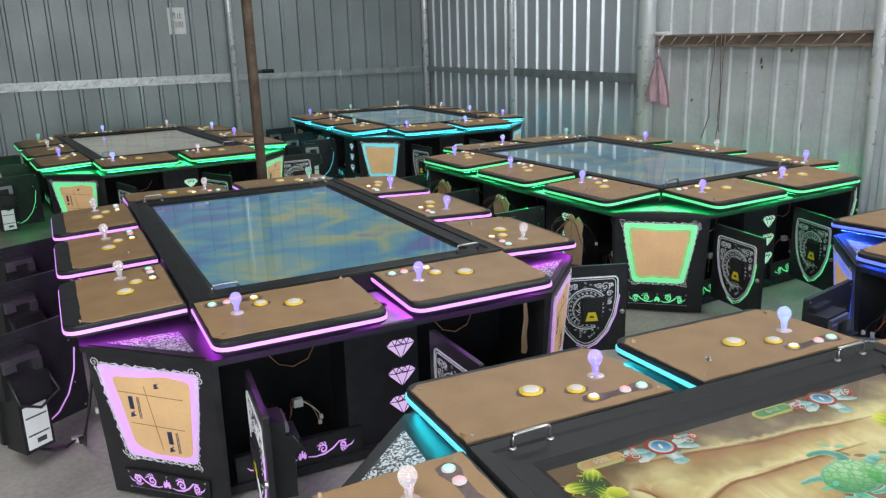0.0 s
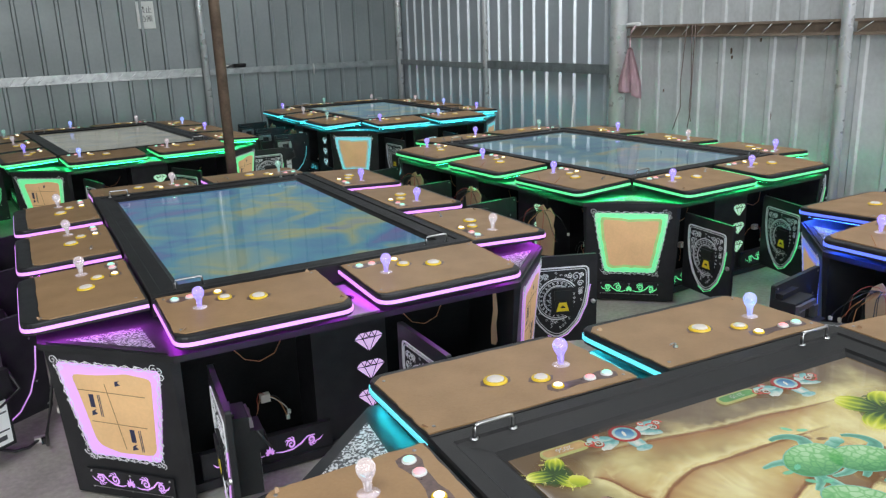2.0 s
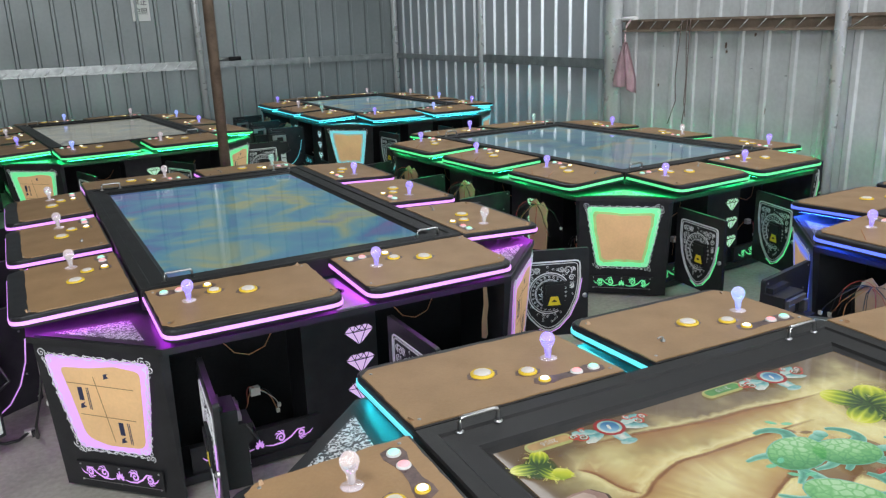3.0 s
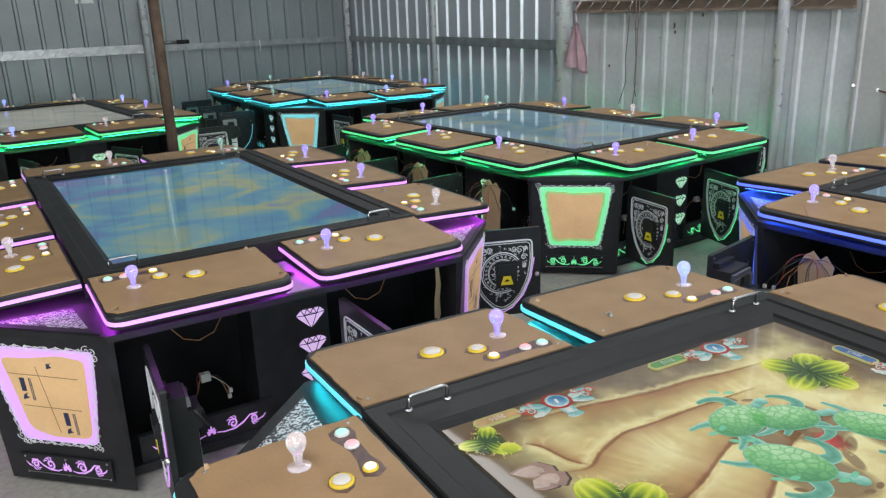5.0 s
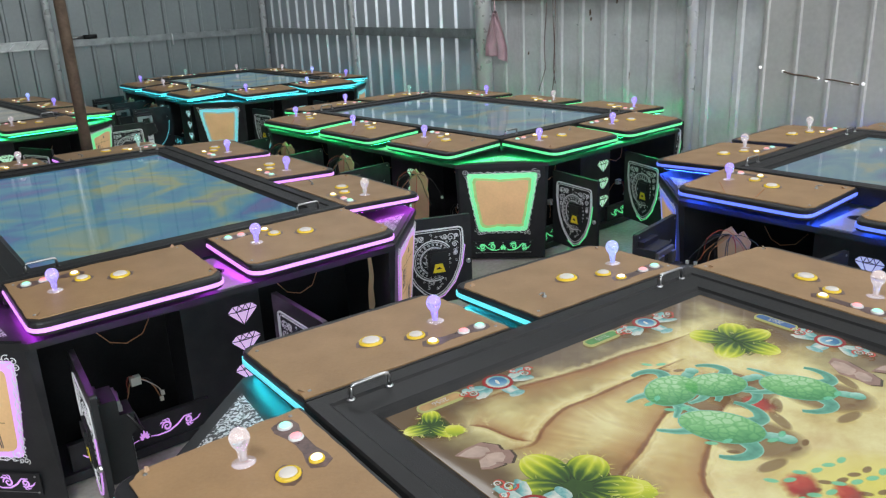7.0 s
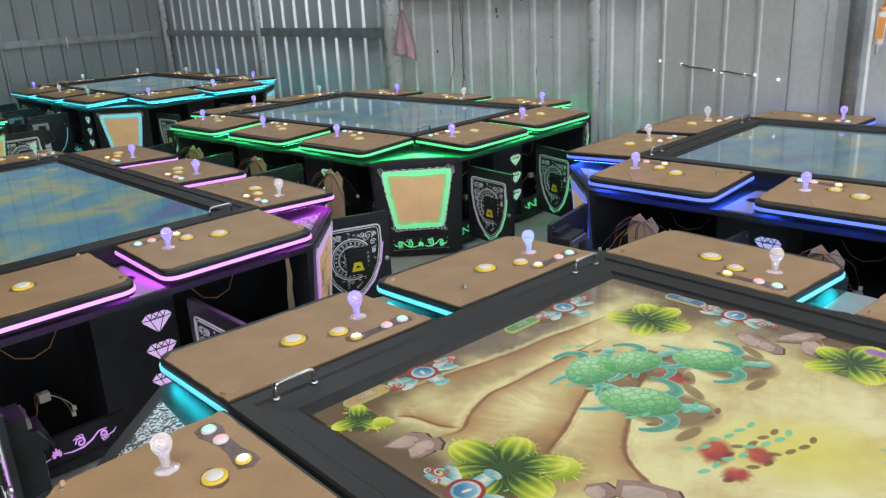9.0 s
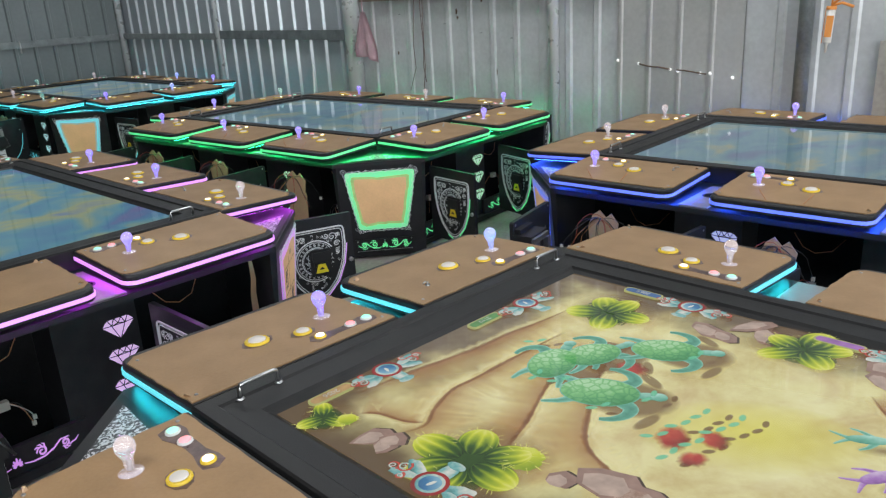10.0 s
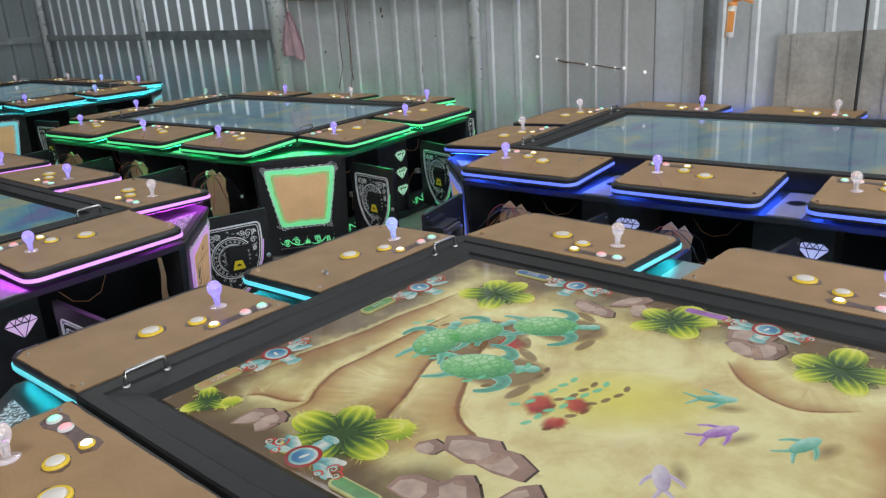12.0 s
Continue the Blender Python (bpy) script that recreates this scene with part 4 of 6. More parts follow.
def game_table(x, y, yaw, key, screen, label, doors, seed, boards=()):
    t = tagged(new("game_table"), label, "game table", "game tables in the shed")
    t.matrix_basis = pose(x, y, 0, 0, 0, yaw)
    part("base_plate", once("base", make_base), parent=t)
    part("inner_cabinet", once("core", make_core), parent=t, label="dark open cabinet inside")
    part("deck", once("deck", make_deck), parent=t)
    f = part("screen_frame", once("bezel", make_bezel), parent=t, label="charcoal plastic screen frame")
    part("display", once(("scr", screen.name), lambda: make_screen(screen)), parent=t, label="large lit display under glass")
    for sx in (-1, 1):
        for sy in (-1, 1):
            part("lift_handle", once("handle", make_handle), parent=f, at=pose(sx * (HS - 0.138), sy * (HL - 0.05), 0.656), label="chrome lifting handle")
    for i, (sx, sy) in enumerate(((1, 1), (-1, 1), (-1, -1), (1, -1))):
        # the same corner at all four: turned by half a turn, mirrored for the others
        m = Matrix.Diagonal((sx, sy, 1, 1))
        c = part("corner_pillar", once("pillar", make_pillar), parent=t, at=m)
        part("corner_plate", once("cplate", make_corner_plate), parent=t, at=m, label="grey corner plate with damask print")
        face = m @ FACE
        if sx * sy < 0:
            face = face @ Matrix.Diagonal((-1, 1, 1, 1))
        inv = m.inverted()
        part("lit_panel", once(("art", key), lambda: make_art_panel(key)), parent=c, at=inv @ face @ pose(0, 0.04, 0.006), label=key + " lit acrylic corner panel")
        part("orange_film", once(("afilm", seed in (1, 2), key), lambda: make_art_film(seed in (1, 2), key)), parent=c, at=inv @ face @ pose(0, 0.04, 0.006), label="orange printed protective film")
        # extra sheet that carries the painted light at the film's rim
        if seed not in (1, 2):
            part("film_edge", once(("aedge", key), lambda: make_art_film(False, key, True)), parent=c, at=inv @ face @ pose(0, 0.04, 0.006), label=key + " light shining through the film edge")
        if seed in (1, 2):
            part("film_print", once("amark", make_film_lines), parent=c, at=inv @ face @ pose(0, 0.04, 0.006))
        part("scroll_border", once("aborder", make_art_border), parent=c, at=inv @ face @ pose(0, 0.04, 0.006), label="silver scroll border")
        part("foot_strip", once("foot", lambda: make_foot_strip(0.165)), parent=c, at=inv @ face @ pose(0, -0.235, 0.006))
        part("scroll_ornament", once(("fscroll", key), lambda: make_scroll(key, 0.13)), parent=c, at=inv @ face @ pose(0, -0.229, 0.0105) @ Matrix.Diagonal((1.1, 1.25, 1, 1)), label=key + " lit scroll ornament")
    if seed == 1:
        bm = bmesh.new()
        prism(bm, [(-0.016, -0.10), (0.004, -0.108), (0.013, -0.09), (0.009, -0.02), (0.017, 0.03), (0.010, 0.105), (-0.006, 0.11), (-0.004, 0.04), (-0.015, -0.03)], -0.001, 0.001)
        part("torn_film_strip", bm, KRAFT2, t, "torn strip of brown film hanging in the bay", pose(0.575, -1.295, 0.405, 90, 0, 0))
    k = seed * 10
    for name, turn, dist, centres in SIDES:
        side = pose(0, 0, 0, 0, 0, turn) @ pose(0, -dist, 0)
        gaps = [(a + b) / 2 for a, b in zip(centres, centres[1:])]
        for c in centres:
            control_panel(t, key, side @ pose(c, -0.002, TOP - 0.006, 2.3, 0, 0), k)
            part("kick_board", once("kick", lambda: make_kick(0.235)), parent=t, at=side @ pose(c, 0, 0))
            part("scroll_ornament", once(("kscroll", key), lambda: make_scroll(key, 0.17)), parent=t, at=side @ pose(c, -0.206, 0.085, 90, 0, 0) @ Matrix.Diagonal((1.1, 1.25, 1, 1)), label=key + " lit scroll ornament")
            a = doors.get(name, (None,) * 3)[centres.index(c)]
            if a is not None:
                door(t, key, side @ (pose(c - 0.31, -0.36, 0.305) if name == "l" else pose(c - 0.185, -0.30, 0.295)), a, 0.30 if name == "l" else 0.20)
            loose(k % 4, 5, 0.05, t, side @ pose(c + 0.03, -0.09, 0.235), "loose wires with white plugs")
            if (name, centres.index(c)) in boards:
                part("cable_board", once("cboard", make_backboard), parent=t, at=side @ pose(c - 0.02, -0.37, 0.39, 90, 0, 14) @ Matrix.Scale(1.25, 4), label="brown film covered cable board")
                loose(7, 13, 0.10, t, side @ pose(c - 0.02, -0.39, 0.48), "tangle of loose wires")
            k += 1
        for g in gaps:
            part("deck_plate", once(("dg", len(centres)), lambda: make_deck_glow(0.06)), parent=t, at=side @ pose(g, 0, 0.5725), label="grey deck plate with dark disc as round hole")
            p = part("post", once("post", lambda: make_post(0.145)), parent=t, at=side @ pose(g, 0, 0))
            for z in (0.405, 0.293, 0.178):
                part("gem_light", once(("gem", key), lambda: make_gem(key)), parent=p, at=pose(0.075, -0.186, z, 90, 0, 0) @ Matrix.Scale(1.08, 4), label=key + " lit gem sign")
    return t


TABLES = [
    (1.426, 3.849, -3.05, "purple", SCREEN_SEA, "black game table with purple edge lights and film-covered panels", dict(f=(95, 90), r=(111, 105, 100), l=(63, 60, 57), b=(None, 60)), 1, ()),
    (1.479, 8.05, 2.7, "green", SCREEN_GREY, "black game table with green edge lights near back wall", dict(f=(80, 70), r=(95, 100, 90), l=(85, 90, 80), b=(None, None)), 2, ()),
    (4.075, 4.354, 0.4, "green", SCREEN_PALE, "black game table with green edge lights and open shield doors", dict(f=(100, 108), r=(105, None, None), l=(80, 85, 88), b=(None, None)), 3, (("l", 0), ("l", 1), ("l", 2))),
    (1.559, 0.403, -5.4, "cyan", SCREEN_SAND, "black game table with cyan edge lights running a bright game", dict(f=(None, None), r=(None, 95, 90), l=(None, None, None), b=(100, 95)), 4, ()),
    (4.167, 0.93, -1.4, "blue", SCREEN_PALE, "black game table with blue edge lights beside the sheet wall", dict(f=(None, None), r=(None,) * 3, l=(80, 95, 100), b=(100, 95)), 5, (("l", 0), ("l", 1))),
    (4.414, 8.40, -2.15, "cyan", SCREEN_PALE, "black game table with cyan edge lights in the shed corner", dict(f=(85, 95), r=(None,) * 3, l=(80, 85, 90), b=(None, None)), 6, (("l", 0), ("l", 1))),
]
BUILT = [game_table(*row) for row in TABLES]

# ---- posts, rails and things on the walls (places along the walls, from the shed's corner) ----
def pipe(at, r, label, top=ROOF, name="steel_post", m=None):
    bm = bmesh.new()
    tube(bm, [(0, 0, 0.0), (0, 0, top * 0.5), (0, 0, top)], r, 16)
    box(bm, -r * 1.9, r * 1.9, -r * 1.9, r * 1.9, 0, 0.012)
    return thing(name, bm, m or GALV, label, "post", at)


pipe(WALL @ pose(-2.99, -0.085, 0), 0.045, "round galvanised steel post against the back wall")
pipe(WALL @ pose(-0.06, -0.07, 0), 0.045, "galvanised steel post in the shed corner")
pipe(WALL @ pose(-0.07, -2.84, 0), 0.032, "thin galvanised steel post on the side wall")
pipe(WALL @ pose(-0.10, -5.47, 0), 0.078, "thick galvanised steel post on the side wall")
pipe(WALL @ pose(-0.07, -7.84, 0), 0.040, "grey steel post between pale wall sheets", m=GALV)
pipe(WALL @ pose(-0.07, -9.67, 0), 0.042, "grey steel post beside the stained board", m=GALV_DARK)
pipe(pose(1.87, 5.65, 0), 0.036, "brown rusty free-standing steel pole", m=RUST, name="steel_pole")


def rail(x0, y0, x1, y1, z, h, m, label, truss=False):
    d = Vector((x1 - x0, y1 - y0, 0))
    bm = bmesh.new()
    if truss:
        box(bm, 0, d.length, -0.02, 0.02, h * 0.32, h * 0.5)
        box(bm, 0, d.length, -0.02, 0.02, -h * 0.5, -h * 0.32)
        box(bm, 0, d.length, 0.012, 0.018, -h * 0.32, h * 0.32)
        n = int(d.length / 0.16)
        for i in range(n):
            a = i * d.length / n
            tube(bm, [(a + 0.02, -0.012, -h * 0.33), (a + d.length / n * 0.6, -0.012, h * 0.33)], 0.0032, 5, 1)
    else:
        box(bm, 0, d.length, -0.02, 0.02, -h / 2, h / 2)
    return thing("wall_rail", bm, [m, GALV] if truss else m, label, "rail", WALL @ pose(x0, y0, z, 0, 0, math.degrees(math.atan2(d.y, d.x))), 0.0 if truss else 0.004)


rail(LX + 0.1, -0.045, -3.04, -0.045, 1.06, 0.115, GALV_RAIL, "galvanised steel wall rail with bracing", True)
rail(-2.94, -0.045, -0.12, -0.045, 1.055, 0.085, GALV_DARK, "weathered steel wall rail on the back wall")
rail(-0.05, -0.12, -0.05, -2.80, 1.06, 0.075, GALV_RAIL, "galvanised steel wall rail on the side wall")
rail(-0.05, -2.88, -0.05, -5.38, 1.08, 0.095, GALV_DARK, "dark weathered steel wall rail on the side wall")
rail(-0.05, -5.56, -0.05, -7.79, 1.428, 0.105, RAILWOOD, "brown rusty braced wall rail", True)
rail(-0.05, -7.89, -0.05, -8.34, 1.428, 0.105, RAILWOOD, "brown rusty braced wall rail", True)

# sheet door in the side wall with its bolts and wire
bm = corrugated(0.92, ROOF, spaced(0.03, 0.228, 0.9), 0.016, 0.014)
door_1 = setting("door_1", bm, SHEET3, WALL @ pose(-0.012, -8.36, 0, 0, 0, -90), "brown-grey sheet steel door in the side wall", "door")
# raised discs that glow in place of daylight coming through the bolt holes
for y, z in ((-8.377, 0.904), (-8.546, 0.886), (-8.787, 0.855), (-8.845, 0.845), (-9.007, 0.837), (-9.075, 0.838), (-9.228, 0.816)):
    bm = bmesh.new()
    lathe(bm, [(0.010, 0), (0.010, 0.003), (0.007, 0.006), (0, 0.006)], 10)
    part("bolt", bm, HOLE, door_1, "glowing disc for daylight in a bolt hole", pose(-(y + 8.36), -0.016, z, 90, 0, 0))
bm = bmesh.new()
tube(bm, [(0, -8.55, 0.886), (-0.01, -8.63, 0.872), (-0.012, -8.72, 0.868), (0, -8.79, 0.855)], 0.006, 6)
tube(bm, [(0, -8.84, 0.852), (-0.012, -8.90, 0.853), (-0.008, -8.97, 0.843), (0, -9.05, 0.832)], 0.005, 6)
thing("tie_wire", bm, RUST, "rusty wire tied through the sheet door", "wire", WALL @ pose(-0.033, 0, 0))

# stained board leaning on the wall
bm = bmesh.new()
prism(bm, [(0, 0.0), (1.6, 0.0), (1.6, 1.11), (0.6, 1.075), (0.08, 1.052), (0, 1.045)], 0, 0.018)
brd = thing("stained_board", bm, BOARDM, "grey stained ribbed board leaning against the wall", "board", WALL @ pose(-0.045, -10.067, 0, 0, 0, -90) @ pose(0, 0, 0, 88.5, 0, 0), 0.003)
for x in (0.08, 0.33, 0.58, 0.84, 1.1, 1.35):
    bm = bmesh.new()
    box(bm, x, x + 0.035, 0.0, 1.04, 0.018, 0.026)
    part("batten", bm, BOARDM, brd, bevel=0.002)

# sealant gun hung on the post
g = tagged(new("sealant_gun"), "orange and white sealant gun hanging on the post", "tool")
g.matrix_basis = WALL @ pose(-0.16, -9.825, 0.99, 3, 5, 20)
bm = bmesh.new()
lathe(bm, [(0.0, 0.0), (0.006, 0.0), (0.009, 0.05), (0.022, 0.055), (0.024, 0.06), (0.024, 0.235), (0.0, 0.237)], 14)
part("tube", bm, TUBEW, g, "white sealant tube")
bm = bmesh.new()
box(bm, -0.0255, -0.023, -0.018, 0.018, 0.085, 0.20)
part("tube_label", bm, ORANGE, g, "orange printed label", bevel=0.001)
bm = bmesh.new()
lathe(bm, [(0.027, 0.232), (0.027, 0.25), (0.01, 0.252)], 14)
tube(bm, [(0, 0, 0.25), (0, 0, 0.34)], 0.005, 8)
tube(bm, [(0, 0, 0.255), (0.0, -0.05, 0.27), (0.0, -0.11, 0.25)], 0.008, 8)
tube(bm, [(0, 0, 0.262), (0.0, -0.05, 0.30), (0.0, -0.12, 0.31)], 0.007, 8)
box(bm, -0.004, 0.004, 0.024, 0.028, 0.05, 0.24)
part("gun_frame", bm, ORANGE, g, "orange gun frame with handle")

# pink cloth on its cord
cl = tagged(new("pink_cloth"), "crumpled pink cloth hanging by its cord from the rail", "cloth")
cl.matrix_basis = WALL @ pose(-0.15, -5.725, 1.29, 0, 0, 18)
bm = bmesh.new()
nx, nz = 18, 20
rows = []
for j in range(nz + 1):
    t = j / nz
    half = 0.014 + 0.115 * min(1, t * 1.3) ** 0.85
    row = []
    for i in range(nx + 1):
        s = i / nx * 2 - 1
        fold = 0.022 * math.sin(s * 7.5 + t * 1.5) * (0.35 + 0.65 * t) + 0.010 * math.sin(s * 17 + t * 3)
        drop = 0.0 if t < 0.85 else 0.06 * min(0, s) * (t - 0.85) / 0.15
        row.append(bm.verts.new((fold - 0.02, s * half, -0.40 * t + drop)))
    rows.append(row)
for a, b in zip(rows, rows[1:]):
    for i in range(nx):
        bm.faces.new((a[i], a[i + 1], b[i + 1], b[i])).smooth = True
bmesh.ops.solidify(bm, geom=bm.faces[:], thickness=0.004)
part("towel", bm, CLOTH, cl)
bm = bmesh.new()
tube(bm, [(-0.02, 0, -0.02), (-0.01, 0.012, 0.06), (0.02, 0.02, 0.14), (0.10, 0.02, 0.2)], 0.007, 7)
part("cord", bm, CLOTH, cl, "twisted pink cord")
bm = bmesh.new()
tube(bm, [(0, 0.12, 0), (0, -0.14, 0.004)], 0.02, 10)
thing("white_tube", bm, WHITEP, "short white plastic tube lying on the rail end", "tube", WALL @ pose(-0.06, -5.60, 1.488), 0.002)

# cables hanging down the pale wall
CABLE = mat("cable_brown", (0.16, 0.11, 0.10), 0.5, var=0.1, bump=0)
for y, dy, z1 in ((-6.40, -0.02, 0.68), (-6.44, 0.015, 0.62), (-6.34, 0.05, 0.60)):
    bm = bmesh.new()
    tube(bm, [(0, y, 1.47), (-0.004, y + dy * 0.4, 1.25), (0, y + dy, 1.0), (-0.004, y + dy * 0.6, 0.8), (-0.01, y + dy * 2.2, z1)], 0.0038, 6)
    thing("hanging_cable", bm, CABLE, "thin brown cable hanging down the sheet wall", "cable", WALL @ pose(-0.075, 0, 0), group="hanging cables")

bm = bmesh.new()
tube(bm, [(0, -10.545, 1.9), (-0.01, -10.535, 1.4), (0, -10.53, 1.0), (-0.004, -10.525, 0.62), (0.01, -10.52, 0.30)], 0.009, 8)
thing("black_cable", bm, WIRE_K, "thick black cable hanging in front of the stained board", "cable", WALL @ pose(-0.085, 0, 0))

# rod leaning on the side wall
bm = bmesh.new()
tube(bm, [(-0.2, -4.80, 0), (-0.12, -4.76, 0.45), (-0.05, -4.69, 0.78)], 0.009, 8)
thing("white_rod", bm, WHITEP, "thin white rod leaning against the side wall", "rod", WALL)

# notice on the back wall
n = tagged(new("paper_notice"), "white paper notice with four printed characters", "notice")
n.matrix_basis = WALL @ pose(-3.682, -0.026, 1.84)
bm = bmesh.new()
box(bm, -0.112, 0.112, -0.001, 0.001, -0.175, 0.175)
part("sheet", bm, PAPER, n)
for body, z in (("\u7981\u6b62", 0.035), ("\u62cd\u7167", -0.08)):
    cu = bpy.data.curves.new("lettering", "FONT")
    cu.body, cu.size, cu.align_x, cu.extrude = body, 0.088, "CENTER", 0.0006
    cu.materials.append(INK)
    ob = new("lettering", cu)
    ob.parent = n
    ob.matrix_basis = pose(0, -0.0025, z, 90, 0, 0)

# torch and tape on the back wall's rail
bm = bmesh.new()
tube(bm, [(-0.22, 0, 0), (-0.04, 0, 0)], 0.02, 10, 1)
tube(bm, [(-0.04, 0, 0), (0.13, 0, 0.0)], 0.028, 10, 0)
thing("torch", bm, [BLACK2, SCREWM], "black and silver hand torch lying on the rail", "torch", WALL @ pose(-2.56, -0.05, 1.127))
bm = bmesh.new()
tube(bm, [(0, 0, 0), (0.004, -0.002, -0.06), (0.0, 0, -0.15)], 0.010, 6)
thing("tape_end", bm, WHITEP, "strip of pale tape hanging from the rail", "tape", WALL @ pose(-1.446, -0.078, 1.10))

# rust runs on the pale sheets
for y, z, h in ((-6.77, 1.24, 0.05), (-6.78, 1.20, 0.03), (-7.20, 0.75, 0.07), (-7.06, 1.33, 0.03), (-6.0, 0.9, 0.03)):
    bm = bmesh.new()
    prism(bm, [(-0.008, 0), (0.007, 0.004), (0.012, h * 0.6), (0.004, h), (-0.01, h * 0.8)], 0, 0.0015)
    thing("rust_flake", bm, RUST, "small brown rust flake on the pale sheet", "rust", WALL @ pose(-0.002, y, z, 0, 0, -90) @ pose(0, 0, 0, 90, 0, 0), group="rust flakes")

for y, z, run in ((-6.02, 1.25, 0.15), (-6.31, 1.232, 0.10), (-6.60, 1.165, 0.12), (-7.02, 1.09, 0.16), (-7.35, 1.05, 0.08)):
    bm = bmesh.new()
    prism(bm, [(0, 0), (run * 0.4, -0.004), (run, -0.002), (run * 0.7, 0.006), (run * 0.2, 0.007)], 0, 0.0012)
    thing("scuff_mark", bm, GALV_DARK, "dark scuff scraped along the pale sheet", "scuff", WALL @ pose(-0.001, y, z, 0, 0, -90) @ pose(0, 0, 0, 90, 0, 4), group="scuff marks")

# cables lying on the floor beside the tables
for pts, m, lab in ((((0.343, 3.373, 0.012), (0.30, 3.33, 0.008), (0.253, 3.33, 0.008), (0.197, 3.383, 0.008), (0.153, 3.508, 0.008), (0.12, 3.62, 0.008)), WIRE_K, "black cable with plugs lying on the concrete floor"),
                    (((3.25, 2.9, 0.008), (3.35, 2.75, 0.008), (3.6, 2.72, 0.008), (3.75, 2.60, 0.008)), WIRE_K, "black cable with white plug lying on the floor")):
    bm = bmesh.new()
    tube(bm, pts, 0.006, 6, 0)
    p = pts[0]
    box(bm, p[0] - 0.02, p[0] + 0.02, p[1] - 0.012, p[1] + 0.012, 0.0, 0.02, 1)
    thing("floor_cable", bm, [m, WIRE_W], lab, "cable", None, group="floor cables")

# the cable's other end, hanging down the table's corner to its plug
bm = bmesh.new()
tube(bm, [(0.355, 3.36, 0.012), (0.362, 3.22, 0.05), (0.362, 3.1, 0.15), (0.39, 3.1, 0.25), (0.413, 3.1, 0.36), (0.43, 3.12, 0.48)], 0.006, 6, 0)
box(bm, 0.346, 0.372, 3.34, 3.37, 0.0, 0.02, 1)
box(bm, 0.408, 0.432, 3.085, 3.10, 0.225, 0.245, 2)
tube(bm, [(0.420, 3.09, 0.245), (0.418, 3.09, 0.28), (0.424, 3.1, 0.31)], 0.003, 5, 2)
thing("hanging_cable", bm, [WIRE_K, BLACK2, WIRE_W], "black cable hanging from the table corner with white connector", "cable")

# ---- the picture on the running game's display ----
def pic(name, col, strength=0.72):
    m, nt, b = nodes_of(name)
    tc, n = nt.nodes.new("ShaderNodeTexCoord"), nt.nodes.new("ShaderNodeTexNoise")
    n.inputs["Scale"].default_value, n.inputs["Detail"].default_value = 30, 3
    nt.links.new(tc.outputs["Object"], n.inputs["Vector"])
    mix = nt.nodes.new("ShaderNodeMix")
    mix.data_type = "RGBA"
    mix.inputs[6].default_value, mix.inputs[7].default_value = (*[c * 0.78 for c in col], 1), (*[min(1, c * 1.18) for c in col], 1)
    r = nt.nodes.new("ShaderNodeMapRange")
    r.inputs[1].default_value, r.inputs[2].default_value = 0.3, 0.7
    nt.links.new(n.outputs[0], r.inputs[0])
    nt.links.new(r.outputs[0], mix.inputs[0])
    nt.links.new(mix.outputs[2], b.inputs["Emission Color"])
    b.inputs["Emission Strength"].default_value = strength
    b.inputs["Base Color"].default_value = (0.03, 0.03, 0.03, 1)
    b.inputs["Roughness"].default_value = 0.12
    b.inputs["Specular IOR Level"].default_value = 0.3
    return m


P_SHADE, P_DARK = pic("drawn_shade", (0.66, 0.42, 0.17), 0.68), pic("drawn_dark", (0.08, 0.05, 0.03))
P_ROCK, P_ROCK2 = pic("drawn_rock", (0.40, 0.25, 0.20)), pic("drawn_pale_rock", (0.62, 0.46, 0.38))
P_BLUE, P_WHITE, P_PURPLE = pic("drawn_blue", (0.05, 0.16, 0.42)), pic("drawn_white", (0.75, 0.78, 0.74)), pic("drawn_purple", (0.45, 0.18, 0.60))
ZS = 0.6394
screen_obj = [o for o in BUILT[3].children if o.name.startswith("display")][0]


def ell(cx, cy, a, b, turn=0.0, n=18, wob=0.0, rnd=None):
    c, s = math.cos(turn), math.sin(turn)
    out = []
    for i in range(n):
        t = 2 * math.pi * i / n
        k = 1 + (rnd.uniform(-wob, wob) if rnd else 0)
        x, y = a * k * math.cos(t), b * k * math.sin(t)
        out.append((cx + x * c - y * s, cy + x * s + y * c))
    return out


def flat(bm, pts, level, mi=0):
    prism(bm, pts, 0, 0.00025 * (level + 1), mi=mi)


def on_screen(name, bm, mats, x=0.0, y=0.0, turn=0.0, label=""):
    return part(name, bm, mats, screen_obj, label, pose(x, y, ZS, 0, 0, turn))


def canvas():
    bm = bmesh.new()
    bm.verts.layers.float.new("tone")
    bm.verts.layers.float.new("cover")
    return bm


